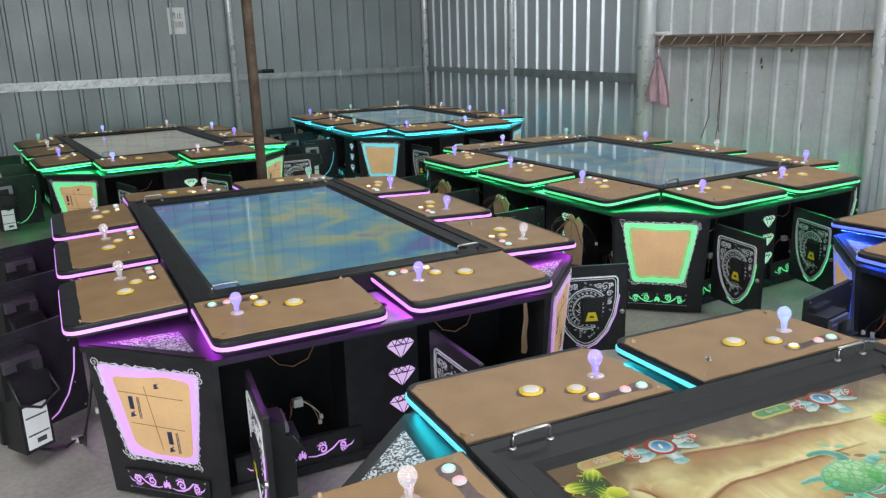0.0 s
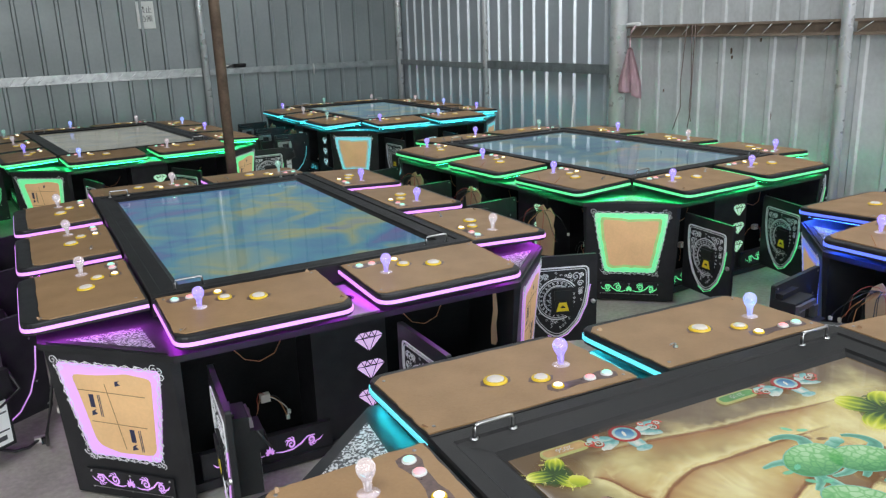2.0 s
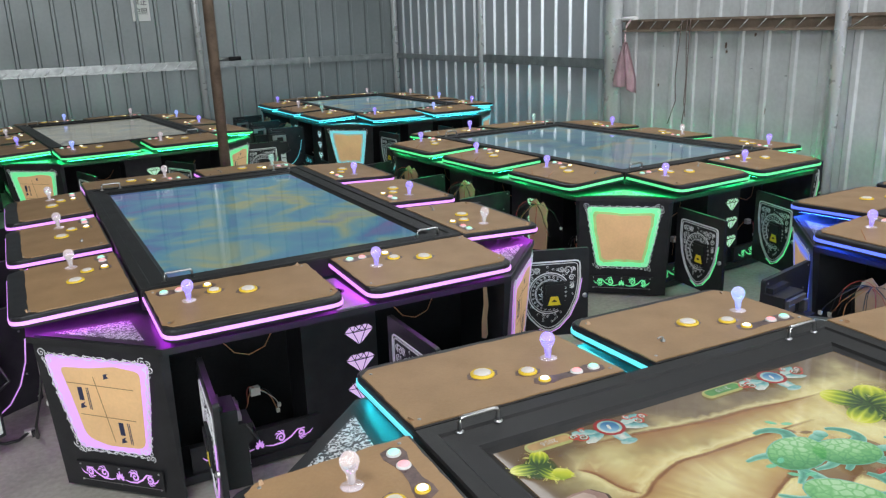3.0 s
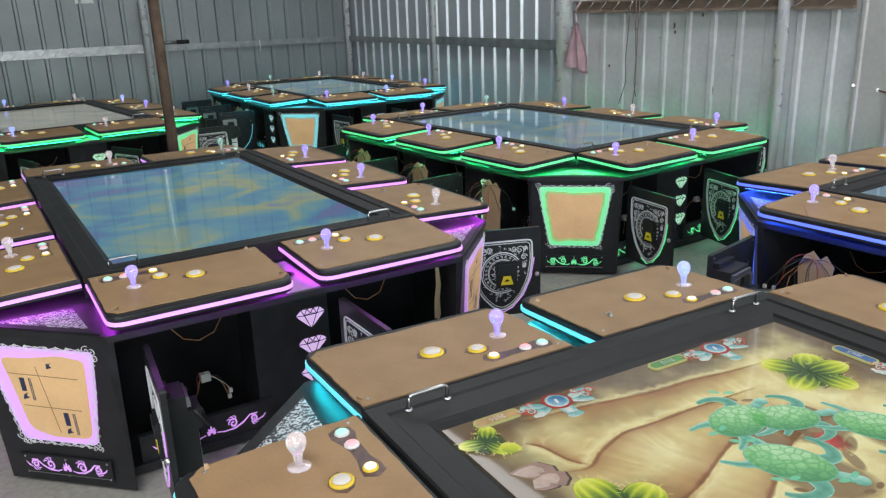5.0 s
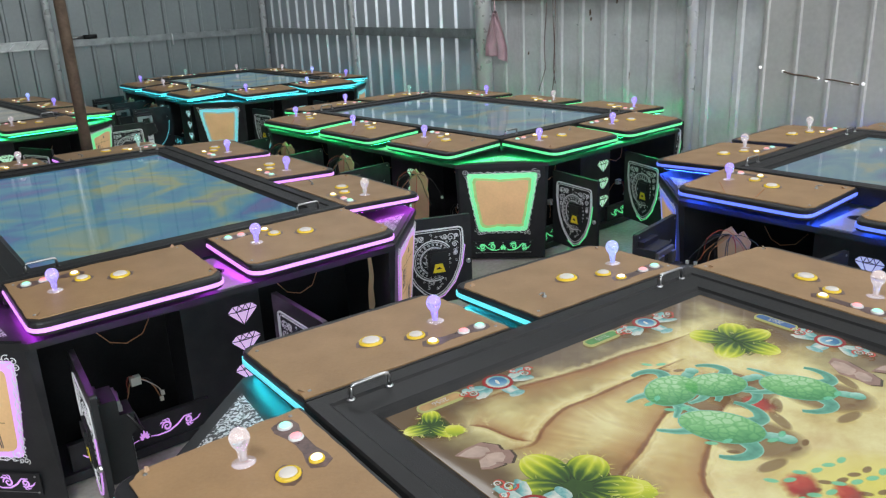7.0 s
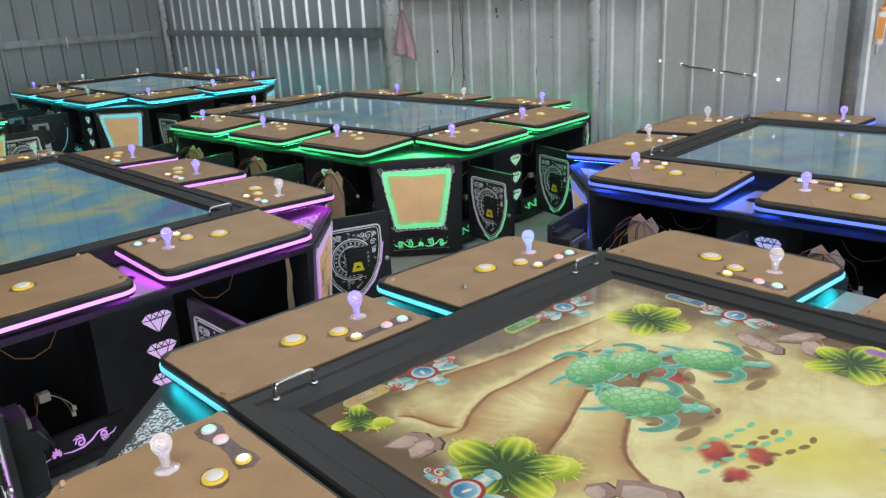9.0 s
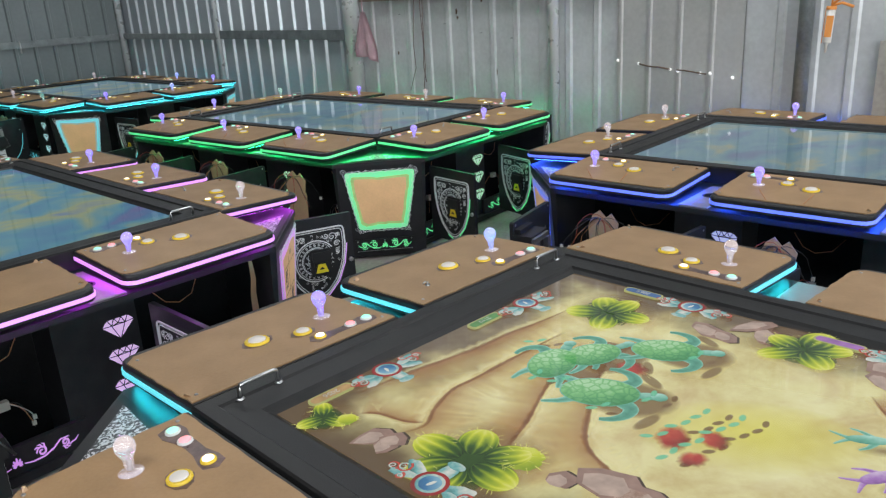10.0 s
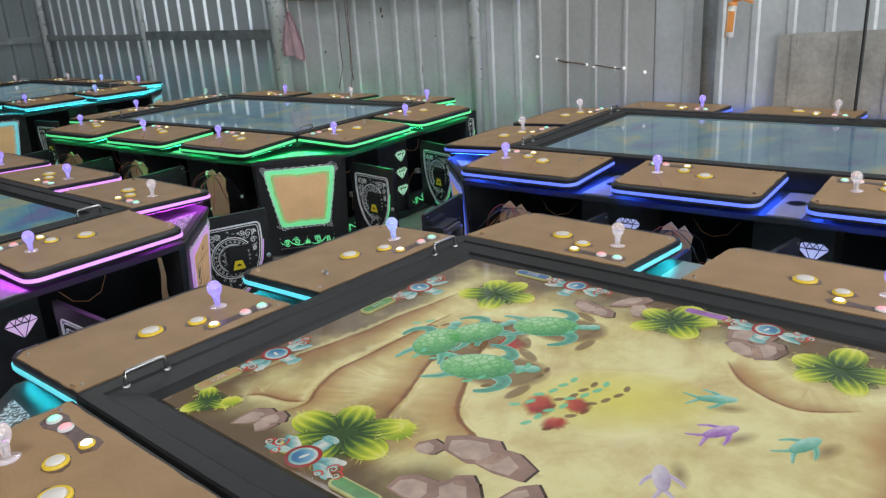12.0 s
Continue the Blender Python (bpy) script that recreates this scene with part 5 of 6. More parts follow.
def paint(name, stops, strength=0.76, grain=40.0, amount=0.25, scales=0.0):
    """Drawn colour that runs along the shape's own tone and fades out with its cover; scales adds drawn plates of that fineness."""
    m, nt, b = nodes_of(name)
    tone, cover = nt.nodes.new("ShaderNodeAttribute"), nt.nodes.new("ShaderNodeAttribute")
    tone.attribute_name, cover.attribute_name = "tone", "cover"
    tc, n = nt.nodes.new("ShaderNodeTexCoord"), nt.nodes.new("ShaderNodeTexNoise")
    n.inputs["Scale"].default_value, n.inputs["Detail"].default_value = grain, 5
    nt.links.new(tc.outputs["Object"], n.inputs["Vector"])
    ad, sub = nt.nodes.new("ShaderNodeMath"), nt.nodes.new("ShaderNodeMath")
    ad.operation, sub.operation = "MULTIPLY_ADD", "SUBTRACT"
    ad.inputs[1].default_value, sub.inputs[1].default_value = amount, 0.5
    nt.links.new(n.outputs[0], sub.inputs[0])
    nt.links.new(sub.outputs[0], ad.inputs[0])
    nt.links.new(tone.outputs["Fac"], ad.inputs[2])
    last = ad.outputs[0]
    if scales:
        v, mr, mu = nt.nodes.new("ShaderNodeTexVoronoi"), nt.nodes.new("ShaderNodeMapRange"), nt.nodes.new("ShaderNodeMath")
        v.feature = "DISTANCE_TO_EDGE"
        v.inputs["Scale"].default_value = scales
        nt.links.new(tc.outputs["Object"], v.inputs["Vector"])
        mr.inputs[2].default_value, mr.inputs[3].default_value, mr.inputs[4].default_value = 0.16, 0.72, 1.06
        nt.links.new(v.outputs["Distance"], mr.inputs[0])
        mu.operation = "MULTIPLY"
        nt.links.new(last, mu.inputs[0])
        nt.links.new(mr.outputs[0], mu.inputs[1])
        last = mu.outputs[0]
    cr = nt.nodes.new("ShaderNodeValToRGB")
    els = cr.color_ramp.elements
    while len(els) < len(stops):
        els.new(0.5)
    for e, (p, c) in zip(els, stops):
        e.position, e.color = p, (*c, 1)
    nt.links.new(last, cr.inputs[0])
    nt.links.new(cr.outputs[0], b.inputs["Emission Color"])
    nt.links.new(cover.outputs["Fac"], b.inputs["Alpha"])
    b.inputs["Emission Strength"].default_value = strength
    b.inputs["Base Color"].default_value = (0.03, 0.03, 0.03, 1)
    b.inputs["Roughness"].default_value, b.inputs["Specular IOR Level"].default_value = 0.08, 0.2
    return m


def lit(x, y):
    """How much a drawn round form faces the picture's own light."""
    return 0.5 + 0.30 * x + 0.42 * y


def disc(bm, cx, cy, a, b, turn, level, tone, cover=lambda r: 1.0, n=20, rings=(0.0, 0.3, 0.55, 0.75, 0.9, 1.0), wob=0.0, rnd=None, mi=0):
    """A flat oval whose tone and cover follow functions of its inner place."""
    lt, lc = bm.verts.layers.float["tone"], bm.verts.layers.float["cover"]
    c, s = math.cos(turn), math.sin(turn)
    z = 0.00025 * (level + 1)
    edge = [1 + (rnd.uniform(-wob, wob) if rnd else 0) for i in range(n)]
    prev = None
    for r in rings:
        cur = []
        for i in range(1 if r == 0 else n):
            t = 2 * math.pi * i / n
            u, v = r * math.cos(t) * edge[i], r * math.sin(t) * edge[i]
            x, y = a * u, b * v
            vert = bm.verts.new((cx + x * c - y * s, cy + x * s + y * c, z))
            vert[lt], vert[lc] = tone(u, v, u * c - v * s, u * s + v * c), cover(r)
            cur.append(vert)
        if prev is not None:
            for i in range(n):
                j = (i + 1) % n
                bm.faces.new((prev[0], cur[i], cur[j]) if len(prev) == 1 else (prev[i], cur[i], cur[j], prev[j])).material_index = mi
        prev = cur


def smooth_line(pts, k=8):
    out = []
    full = [pts[0]] + list(pts) + [pts[-1]]
    for p0, p1, p2, p3 in zip(full, full[1:], full[2:], full[3:]):
        for j in range(k):
            t = j / k
            out.append(tuple(0.5 * (2 * p1[q] + (p2[q] - p0[q]) * t + (2 * p0[q] - 5 * p1[q] + 4 * p2[q] - p3[q]) * t * t + (3 * p1[q] - p0[q] - 3 * p2[q] + p3[q]) * t ** 3) for q in (0, 1)))
    return out + [tuple(pts[-1])]


def stroke(bm, pts, across, level, ends=True, wob=0.0, rnd=None, mi=0):
    """A drawn stroke: across lists (offset, tone, cover) from side to side; it thins out towards its ends."""
    lt, lc = bm.verts.layers.float["tone"], bm.verts.layers.float["cover"]
    n = len(pts)
    prev = None
    for i, p in enumerate(pts):
        a, b = Vector(pts[max(0, i - 1)]), Vector(pts[min(n - 1, i + 1)])
        d = (b - a).normalized()
        t = i / (n - 1)
        k = min(1.0, 5 * t, 5 * (1 - t)) if ends else 1.0
        w = (1 if ends else 1 - 0.7 * t) + (rnd.uniform(-wob, wob) if rnd else 0)
        cur = []
        for off, tone, cover in across:
            vert = bm.verts.new((p[0] - d.y * off * w, p[1] + d.x * off * w, 0.00025 * (level + 1)))
            vert[lt], vert[lc] = tone, cover * k
            cur.append(vert)
        if prev:
            for q in range(len(cur) - 1):
                bm.faces.new((prev[q], cur[q], cur[q + 1], prev[q + 1])).material_index = mi
        prev = cur


D_CRACK = paint("drawn_sand_fold", [(0.0, (0.17, 0.06, 0.03)), (0.35, (0.36, 0.16, 0.065)), (0.7, (0.58, 0.34, 0.13)), (1.0, (0.92, 0.84, 0.46))], 0.84, 22, 0.4)
D_SHADOW = paint("drawn_soft_shadow", [(0.0, (0.20, 0.11, 0.05)), (1.0, (0.34, 0.21, 0.10))], 0.7)
D_CACTUS = paint("drawn_cactus_skin", [(0.0, (0.012, 0.035, 0.008)), (0.30, (0.05, 0.13, 0.015)), (0.55, (0.33, 0.46, 0.025)), (0.78, (0.72, 0.78, 0.05)), (1.0, (0.92, 0.92, 0.25))], 0.78, 60, 0.15)
D_SHELL = paint("drawn_turtle_shell", [(0.0, (0.015, 0.10, 0.04)), (0.35, (0.08, 0.36, 0.13)), (0.65, (0.22, 0.60, 0.22)), (1.0, (0.55, 0.86, 0.52))], 0.8, 70, 0.3, 52.0)
D_FIN = paint("drawn_turtle_fin", [(0.0, (0.04, 0.22, 0.16)), (0.5, (0.16, 0.50, 0.36)), (1.0, (0.50, 0.85, 0.75))], 0.8, 90, 0.5)
D_RED = paint("drawn_red_shell", [(0.0, (0.16, 0.01, 0.01)), (0.5, (0.52, 0.03, 0.03)), (0.85, (0.85, 0.18, 0.10)), (1.0, (0.95, 0.55, 0.35))], 0.8, 70, 0.4)
D_GLOW = paint("drawn_yellow_glow", [(0.0, (0.62, 0.55, 0.06)), (1.0, (0.95, 0.92, 0.20))], 0.85, 18, 0.8)
D_VIOLET = paint("drawn_violet_fish", [(0.0, (0.16, 0.05, 0.26)), (0.5, (0.45, 0.20, 0.62)), (1.0, (0.80, 0.62, 0.88))], 0.76, 90, 0.6)
D_LEAF = paint("drawn_green_leaf", [(0.0, (0.03, 0.30, 0.14)), (1.0, (0.22, 0.78, 0.48))], 0.76, 90, 0.4)
D_PALE = paint("drawn_pale_fish", [(0.0, (0.30, 0.22, 0.40)), (0.5, (0.62, 0.52, 0.70)), (1.0, (0.88, 0.84, 0.90))], 0.76, 90, 0.6)
D_BODY = paint("drawn_turret_body", [(0.0, (0.06, 0.20, 0.20)), (0.4, (0.22, 0.55, 0.55)), (0.7, (0.62, 0.74, 0.68)), (1.0, (0.85, 0.88, 0.82))], 0.76, 110, 0.9)

# the folds of the drawn sand: their line and their width
CRACKS = [([(-0.36, 0.83), (-0.22, 0.813), (-0.125, 0.795), (-0.02, 0.777), (0.08, 0.772), (0.18, 0.756), (0.30, 0.745)], 0.020),
          ([(-0.40, 0.64), (-0.345, 0.626), (-0.29, 0.656), (-0.21, 0.683), (-0.14, 0.68), (-0.03, 0.679), (0.086, 0.674), (0.17, 0.67)], 0.026),
          ([(-0.40, 0.76), (-0.378, 0.73), (-0.363, 0.667), (-0.342, 0.634)], 0.018),
          ([(-0.33, 0.43), (-0.286, 0.456), (-0.205, 0.482), (-0.097, 0.528), (0.005, 0.563), (0.10, 0.58), (0.186, 0.579)], 0.026),
          ([(-0.274, 0.10), (-0.264, 0.174), (-0.242, 0.27), (-0.196, 0.35), (-0.10, 0.41), (0.032, 0.478), (0.15, 0.505), (0.226, 0.487), (0.272, 0.449)], 0.034),
          ([(0.30, 0.02), (0.22, -0.05), (0.18, -0.16), (0.24, -0.26)], 0.014), ([(-0.20, -0.30), (0.0, -0.36), (0.2, -0.33), (0.4, -0.40)], 0.02), ([(-0.1, -0.6), (0.1, -0.5), (0.3, -0.62)], 0.02)]
for q, (pts, w0) in enumerate(CRACKS):
    bm = canvas()
    rnd = random.Random(q)
    side = -1 if q in (0, 1) else 1
    line = smooth_line(pts, 10)
    stroke(bm, line, [(side * o, t, c) for o, t, c in ((-0.006, 0.9, 0.0), (0.0, 0.28, 0.85), (0.012, 0.40, 0.66), (0.035, 0.55, 0.38), (0.085, 0.65, 0.0))], 0.4, wob=0.22, rnd=rnd)
    stroke(bm, line, [(-w0 * 0.18, 0.3, 0.0), (-w0 * 0.06, 0.10, 0.85), (w0 * 0.06, 0.12, 0.85), (w0 * 0.26, 0.4, 0.0)], 0.8, wob=0.35, rnd=rnd)
    stroke(bm, line, [(-side * w0 * 0.3, 0.9, 0.0), (-side * w0 * 0.55, 1.0, 0.6), (-side * w0 * 1.3, 1.0, 0.0)], 0.6, wob=0.3, rnd=rnd)
    on_screen("drawn_crack", bm, D_CRACK)


def rocks(x, y, turn, seed, n=4, size=0.09):
    rnd = random.Random(seed)
    for i in range(n):
        bm = bmesh.new()
        cx, cy = rnd.uniform(-size, size), rnd.uniform(-size, size) * 0.7
        pts = ell(cx, cy, size * rnd.uniform(0.5, 0.9), size * rnd.uniform(0.3, 0.55), rnd.uniform(0, 3), 7, 0.2, rnd)
        flat(bm, [(a + 0.003, b - 0.005) for a, b in pts], 2, 2)
        flat(bm, pts, 3 + i, 0)
        flat(bm, [(cx + (a - cx) * 0.72 - 0.006, cy + (b - cy) * 0.66 + 0.006) for a, b in pts], 4 + i, 1)
        on_screen("drawn_rock", bm, [P_ROCK, P_ROCK2, P_DARK], x, y, turn)


for x, y, t, s, n, z in ((0.42, 0.35, -25, 1, 4, 0.075), (0.40, -0.02, 10, 2, 4, 0.075), (-0.293, 0.322, 20, 3, 1, 0.05), (-0.345, 0.235, 0, 4, 5, 0.085), (-0.445, 0.65, 30, 5, 3, 0.05), (-0.40, 0.06, 0, 6, 4, 0.08),
                         (0.42, -0.42, 0, 7, 4, 0.09), (-0.40, -0.5, 0, 8, 4, 0.09), (0.0, -0.80, 0, 9, 5, 0.1)):
    rocks(x, y, t, s, n, z)


def cactus(x, y, turn, seed, lobes=5, size=0.06):
    """A clump of ribbed ovals, dark and striped at their feet, with bright yellow-green heads and pale spines."""
    rnd = random.Random(seed)
    bm = canvas()
    disc(bm, 0.012, -0.016, size * 2.5, size * 2.2, 0, 4, lambda *q: 0.1, lambda r: 0.9 * (1 - r) ** 0.7, mi=1)
    disc(bm, 0, 0, size * 1.5, size * 1.3, 0, 6, lambda u, v, gx, gy: 0.12 + 0.1 * lit(gx, gy), lambda r: 1.0 if r < 0.8 else 0.6, n=20, wob=0.15, rnd=rnd)
    lt, lc = bm.verts.layers.float["tone"], bm.verts.layers.float["cover"]
    for i in range(lobes):
        a = 2 * math.pi * i / lobes + rnd.uniform(-0.25, 0.25)
        L, W = size * rnd.uniform(0.80, 1.10), size * rnd.uniform(0.58, 0.78)
        c, sn = math.cos(a), math.sin(a)
        far = size * rnd.uniform(0.95, 1.4)
        cx, cy = c * far, sn * far
        lv = 8 + 1.3 * i
        nu, nv = 9, 15
        grid = []
        for iu in range(nu + 1):
            u = -math.cos(math.pi * iu / nu)
            row = []
            for iv in range(nv + 1):
                v = 2 * iv / nv - 1
                px, py = L * u, W * math.sqrt(max(0.0, 1 - u * u)) * math.sin(v * math.pi / 2)
                vert = bm.verts.new((cx + px * c - py * sn, cy + px * sn + py * c, 0.00025 * (lv + 1)))
                stripe = (0.16 if iv % 3 == 1 else -0.10) * rnd.uniform(0.5, 1.5) * (1 - 0.7 * max(0, u))
                vert[lt], vert[lc] = 0.54 + 0.42 * u + stripe - 0.16 * abs(v) ** 3, 1.0
                row.append(vert)
            grid.append(row)
        for r0, r1 in zip(grid, grid[1:]):
            for k in range(nv):
                bm.faces.new((r0[k], r1[k], r1[k + 1], r0[k + 1]))
        for j in range(10):
            t = rnd.uniform(-2.2, 2.2)
            ex, ey = cx + L * math.cos(t) * c - W * math.sin(t) * sn, cy + L * math.cos(t) * sn + W * math.sin(t) * c
            w = rnd.uniform(0.008, 0.015)
            stroke(bm, [(ex, ey), (ex + w * math.cos(t + a), ey + w * math.sin(t + a))], [(-0.0007, 1, 0.9), (0.0007, 1, 0.9)], lv + 2, ends=False)
    bmesh.ops.remove_doubles(bm, verts=bm.verts[:], dist=1e-6)
    on_screen("drawn_cactus", bm, [D_CACTUS, D_SHADOW], x, y, turn)


for x, y, t, s, n, z in ((0.33, 0.65, 55, 1, 5, 0.050), (0.412, 0.195, 80, 2, 5, 0.050), (-0.385, 0.475, 20, 3, 6, 0.054), (-0.465, 0.80, 60, 4, 3, 0.028), (0.373, -0.18, 70, 5, 5, 0.052),
                         (-0.40, -0.15, 30, 6, 5, 0.055), (0.3, -0.72, 30, 7, 5, 0.055)):
    cactus(x, y, t, s, n, z)


def burr(x, y, size, seed):
    """A round yellow flower with ragged spines."""
    rnd = random.Random(seed)
    bm = canvas()
    disc(bm, 0.010, -0.008, size * 1.3, size * 1.2, 0, 12, lambda *q: 0.3, lambda r: 0.6 * (1 - r), mi=1)
    disc(bm, 0, 0, size, size * 0.92, 0, 14, lambda u, v, gx, gy: 0.72 + 0.4 * (lit(gx, gy) - 0.5), n=26, wob=0.10, rnd=rnd)
    for j in range(18):
        a = rnd.uniform(0, 6.28)
        stroke(bm, [(size * 0.8 * math.cos(a), size * 0.8 * math.sin(a)), (size * 1.25 * math.cos(a), size * 1.25 * math.sin(a))], [(-0.0009, 0.95, 0.9), (0.0009, 0.95, 0.9)], 15, ends=False)
    on_screen("drawn_cactus_flower", bm, [D_CACTUS, D_SHADOW], x, y)


burr(-0.313, 0.401, 0.038, 3)
burr(-0.436, 0.758, 0.022, 4)


def turret(x, y, turn, seed):
    """A player's gun with its red ring, blue eye, scrolls and score plate."""
    rnd = random.Random(seed)
    bm = canvas()
    disc(bm, 0.0, -0.010, 0.11, 0.040, 0, 13, lambda *q: 0.2, lambda r: 0.6 * (1 - r), mi=2)
    for sx in (-1, 1):
        disc(bm, sx * 0.050, 0.016, 0.034, 0.014, sx * 0.5, 15, lambda u, v, gx, gy: lit(gx, gy), n=14, wob=0.12, rnd=rnd)
        disc(bm, sx * 0.060, -0.008, 0.030, 0.012, -sx * 0.3, 16, lambda u, v, gx, gy: 0.2 + 0.6 * lit(gx, gy), n=14, wob=0.12, rnd=rnd)
        for cx, cy, r, tn in ((0.074, 0.006, 0.017, 1.3), (0.092, -0.004, 0.013, -1.2), (0.060, -0.018, 0.010, 1.1)):
            stroke(bm, spiral(sx * cx, cy, r, 0.003, rnd.uniform(0, 6), sx * tn), [(-0.0026, 0.25, 1), (0.0, 0.8, 1), (0.0026, 0.4, 1)], 18 + 0.2 * cx, ends=False, mi=1)
            stroke(bm, spiral(sx * cx, cy, r * 0.6, 0.002, rnd.uniform(0, 6), -sx * tn), [(-0.0018, 0.9, 1), (0.0018, 0.6, 1)], 18.6, ends=False)
    disc(bm, 0, 0.040, 0.017, 0.034, 0, 19, lambda u, v, gx, gy: 0.35 + 0.6 * (1 - abs(u)), n=16)
    disc(bm, 0, 0.066, 0.020, 0.011, 0, 20, lambda u, v, gx, gy: 0.2 + 0.5 * lit(gx, gy), n=14)
    disc(bm, 0, 0, 0.035, 0.035, 0, 22, lambda u, v, gx, gy: 0.15 + 0.7 * lit(gx, gy) * (1.2 - math.hypot(u, v)), n=20, mi=1)
    disc(bm, 0, 0, 0.027, 0.027, 0, 23, lambda u, v, gx, gy: 0.55 + 0.5 * (lit(gx, gy) - 0.5), n=20)
    disc(bm, 0, 0, 0.021, 0.021, 0, 24, lambda u, v, gx, gy: 0.3 + 0.6 * lit(gx, gy), n=20, mi=3)
    disc(bm, 0.002, 0.001, 0.004, 0.011, -0.3, 25, lambda *q: 0.95, n=8)
    on_screen("drawn_turret", bm, [D_BODY, D_RED, D_SHADOW, D_EYE], x, y, turn)
    bm = bmesh.new()
    for q, (hx, hy) in enumerate(((0.056, 0.0165), (0.051, 0.0125))):
        flat(bm, rounded([(0.148 - hx, -0.012 - hy), (0.148 + hx, -0.012 - hy), (0.148 + hx, -0.012 + hy), (0.148 - hx, -0.012 + hy)], [hy * 0.9] * 4, 4), 16 + q, q)
    on_screen("drawn_score_plate", bm, [P_PLATE_RIM, (P_SHADE, P_LEAF, P_BLUE, P_PURPLE)[seed % 4]], x, y, turn)


D_EYE = paint("drawn_blue_eye", [(0.0, (0.02, 0.06, 0.20)), (0.5, (0.06, 0.24, 0.48)), (1.0, (0.35, 0.65, 0.80))], 0.76, 90, 0.3)
P_PLATE_RIM, P_LEAF = pic("drawn_plate_rim", (0.55, 0.56, 0.20)), pic("drawn_plate_green", (0.10, 0.34, 0.08))
TURRETS = [(-0.245, 0.856, 180), (0.245, 0.856, 180), (0.482, 0.503, 90), (0.482, 0.0, 90), (0.478, -0.5, 90), (-0.478, 0.475, -90), (-0.478, 0.0, -90), (-0.478, -0.5, -90), (-0.245, -0.85, 0), (0.245, -0.85, 0)]
for i, (x, y, t) in enumerate(TURRETS):
    turret(x, y, t, i)
for i, word in ((0, "2056"), (1, "2110"), (2, "2065")):
    x, y, t = TURRETS[i]
    cu = bpy.data.curves.new("score", "FONT")
    cu.body, cu.size, cu.align_x = word, 0.020, "CENTER"
    cu.materials.append(P_WHITE)
    ob = new("score", cu)
    ob.parent = screen_obj
    ob.matrix_basis = pose(x, y, ZS + 0.0048, 0, 0, t) @ pose(0.148, -0.019, 0)


def turtle(x, y, turn, k=1.0):
    bm = canvas()
    g = radians(turn)
    near = Matrix.Rotation(-g, 2) @ Vector((0.016, -0.062))

    def facing(u, v, gx, gy):
        return lit(gx * math.cos(g) - gy * math.sin(g), gx * math.sin(g) + gy * math.cos(g))
    disc(bm, near.x, near.y, 0.104, 0.078, 0, 10, lambda *q: 0.3, lambda r: 0.85 if r < 0.8 else 0.85 * (1 - r) / 0.2, mi=1)
    for sx in (-1, 1):
        disc(bm, near.x + 0.04, near.y + sx * 0.085, 0.055, 0.020, sx * 2.2, 10.2, lambda *q: 0.3, lambda r: 0.8 if r < 0.7 else 0, mi=1)
        stroke(bm, smooth_line([(0.046, sx * 0.032), (0.068, sx * 0.058), (0.060, sx * 0.086), (0.034, sx * 0.104), (0.010, sx * 0.108)], 6), [(-0.020, 0.95, 1), (-0.015, 0.45, 1), (0.0, 0.22, 1), (0.015, 0.4, 1), (0.020, 0.8, 1)], 14, ends=False, mi=2)
        stroke(bm, smooth_line([(-0.045, sx * 0.030), (-0.075, sx * 0.050), (-0.115, sx * 0.060)], 6), [(-0.016, 0.9, 1), (0.0, 0.3, 1), (0.016, 0.7, 1)], 14.3, ends=False, mi=2)
    disc(bm, 0.100, 0, 0.030, 0.015, 0, 15, lambda u, v, gx, gy: 0.35 + 0.5 * facing(u, v, gx, gy), n=16, mi=2)
    disc(bm, 0.122, 0.0, 0.017, 0.017, 0, 15.6, lambda u, v, gx, gy: 0.3 + 0.7 * facing(u, v, gx, gy), n=14, mi=2)
    disc(bm, 0, 0, 0.085, 0.060, 0, 16, lambda u, v, gx, gy: 0.45 + 0.2 * facing(u, v, gx, gy), n=26, mi=2)
    disc(bm, 0, 0, 0.082, 0.057, 0, 17, lambda u, v, gx, gy: 0.32 + 0.75 * facing(u * 1.05, v * 1.05, gx * 1.05, gy * 1.05) * (1.05 - 0.35 * (u * u + v * v)), n=26)
    ob = on_screen("drawn_turtle", bm, [D_SHELL, D_SHADOW, D_FIN], x, y, turn)
    ob.scale = (k, k, 1)


for x, y, t, k in ((0.015, 0.590, 15, 0.88), (0.105, 0.545, -20, 0.84), (0.225, 0.428, -60, 0.92), (-0.028, 0.435, -62, 0.98)):
    turtle(x, y, t, k)

# a burst of small red crabs in a yellow glow, with rows of green leaves drifting over them
rnd = random.Random(11)
bm = canvas()
disc(bm, 0.02, 0.13, 0.21, 0.13, -1.0, 3, lambda u, v, gx, gy: 0.55 + 0.3 * gx, lambda r: 0.85 * (1 - r) ** 0.8, n=24)
on_screen("drawn_glow", bm, D_GLOW)


def splash(x, y, turn, k):
    bm = canvas()
    disc(bm, 0, 0, 0.052 * k, 0.040 * k, 0, 12 + k, lambda u, v, gx, gy: 0.05 + 0.85 * lit(gx, gy) * (1.1 - 0.6 * math.hypot(u, v)), lambda r: 0.95 if r < 0.6 else 0.95 * (1 - r) / 0.4, n=30, wob=0.10, rnd=rnd)
    on_screen("drawn_red_splash", bm, D_RED, x, y, turn)


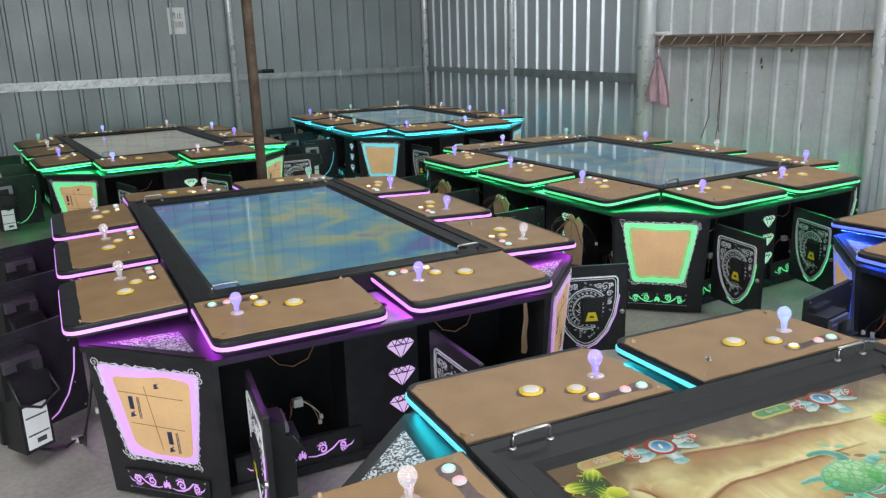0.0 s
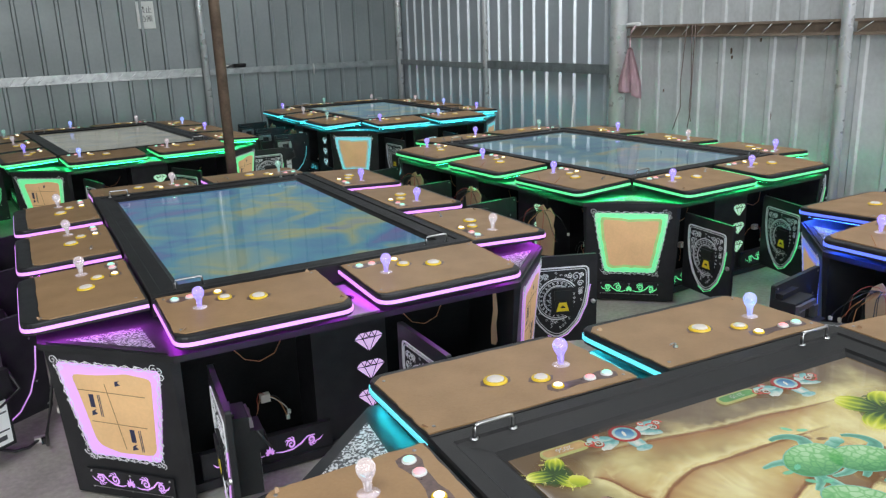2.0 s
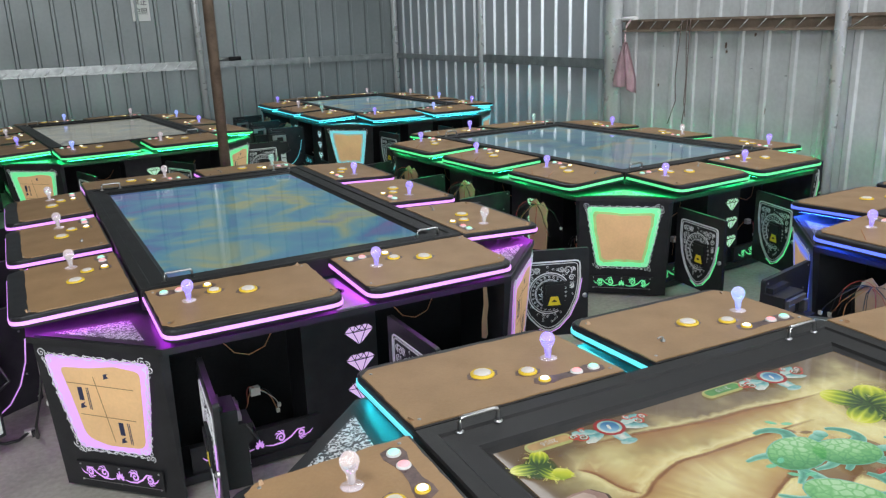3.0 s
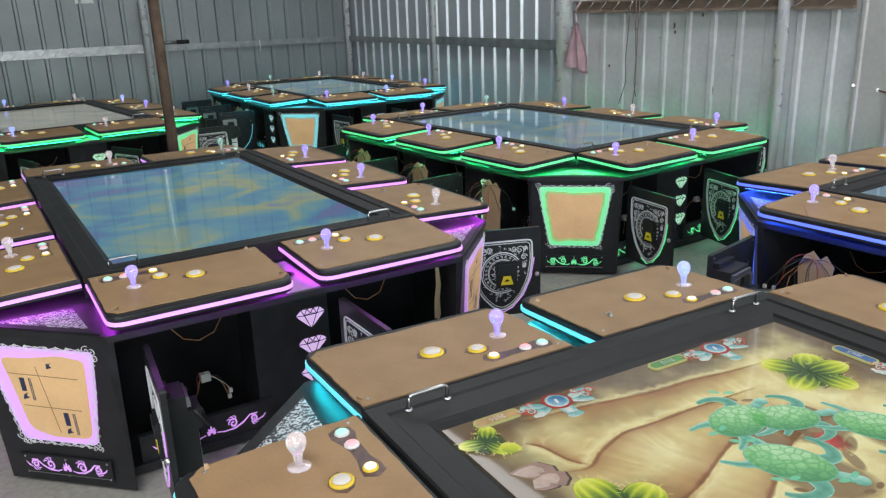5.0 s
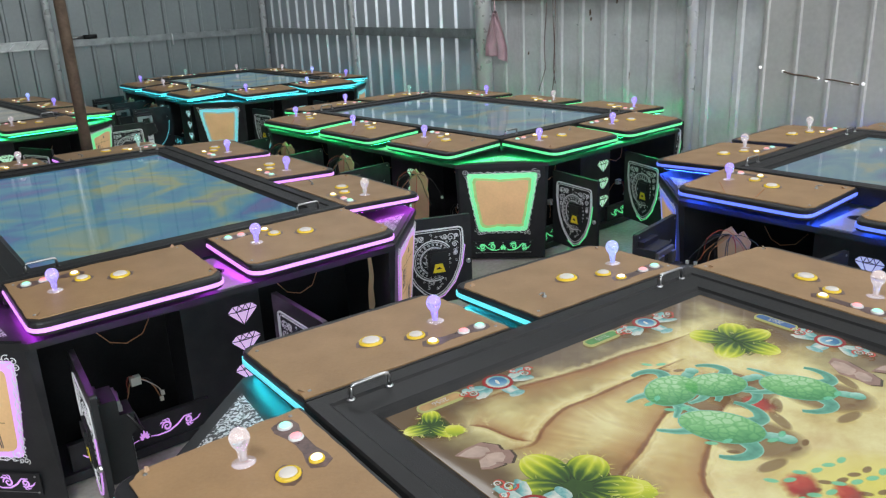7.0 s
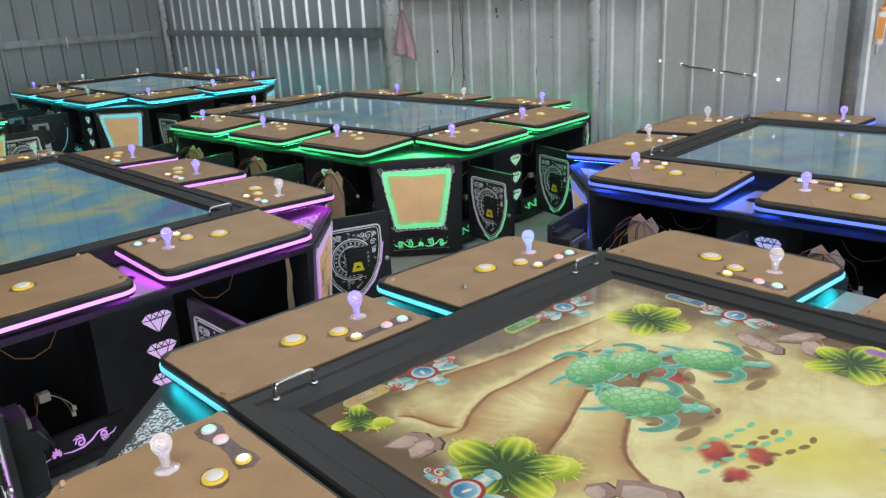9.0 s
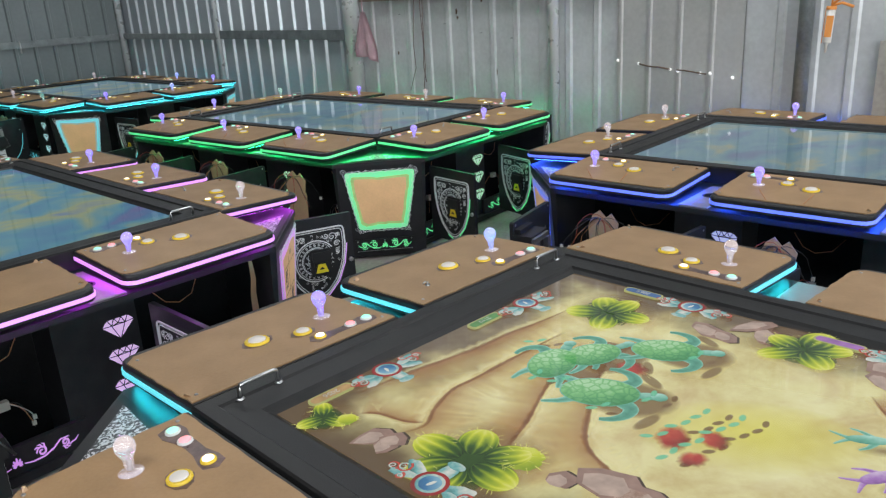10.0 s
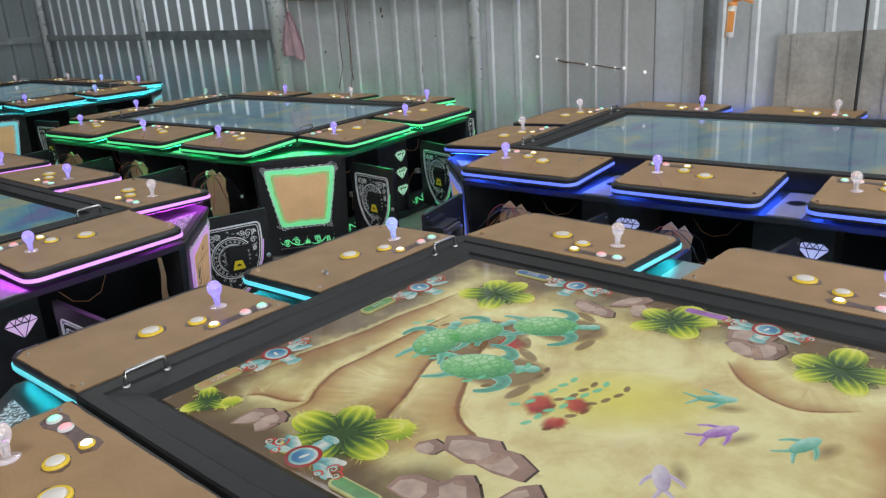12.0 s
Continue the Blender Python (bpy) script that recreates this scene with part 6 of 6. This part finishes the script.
for x, y, t, k in ((-0.085, 0.235, 20, 0.9), (-0.125, 0.175, -30, 0.6), (-0.045, 0.175, 50, 0.7), (0.105, 0.440, 80, 0.8)):
    splash(x, y, t, k)
for x, y in ((0.078, 0.69), (-0.053, 0.582), (-0.04, 0.53), (0.242, 0.362), (-0.079, 0.403), (0.018, 0.345), (-0.14, 0.215), (-0.08, 0.20), (-0.02, 0.19), (0.04, 0.17), (-0.10, 0.265), (-0.04, 0.25), (0.02, 0.235)):
    a = rnd.uniform(-0.7, 0.2)
    for q in (-1, 1):
        for name, dx, dy, lv, tone, m in (("drawn_leaf_shadow", 0.012, -0.040, 5, 0.3, D_SHADOW), ("drawn_leaf", 0.0, 0.0, 21, 0.8, D_LEAF)):
            bm = canvas()
            disc(bm, 0, 0, 0.014, 0.0070, a + 0.3 * q, lv, lambda *p: tone, lambda r: 0.9 if r < 0.8 else 0.3, n=12)
            on_screen(name, bm, m, x + 0.016 * q * math.cos(a) + dx, y + 0.016 * q * math.sin(a) + dy)
for x, y, t, m in ((0.128, -0.031, -60, D_FIN), (0.064, -0.212, -20, D_FIN), (-0.164, -0.058, 30, D_PALE), (0.023, -0.081, -30, D_VIOLET)):
    bm = canvas()
    disc(bm, 0.015, -0.030, 0.045, 0.020, 0, 5, lambda *q: 0.3, lambda r: 0.8 * (1 - r), mi=1)
    for sx in (-1, 1):
        stroke(bm, smooth_line([(0.008, sx * 0.010), (-0.006, sx * 0.026), (-0.024, sx * 0.036)], 5), [(-0.007, 0.9, 1), (0.0, 0.4, 1), (0.007, 0.7, 1)], 14, ends=False)
        stroke(bm, smooth_line([(-0.028, 0), (-0.045, sx * 0.010), (-0.062, sx * 0.022)], 5), [(-0.006, 0.8, 1), (0.006, 0.4, 1)], 14.4, ends=False)
    disc(bm, 0, 0, 0.038, 0.015, 0, 15, lambda u, v, gx, gy: 0.25 + 0.7 * lit(gx, gy), n=18)
    on_screen("drawn_fish", bm, [m, D_SHADOW], x, y, t)
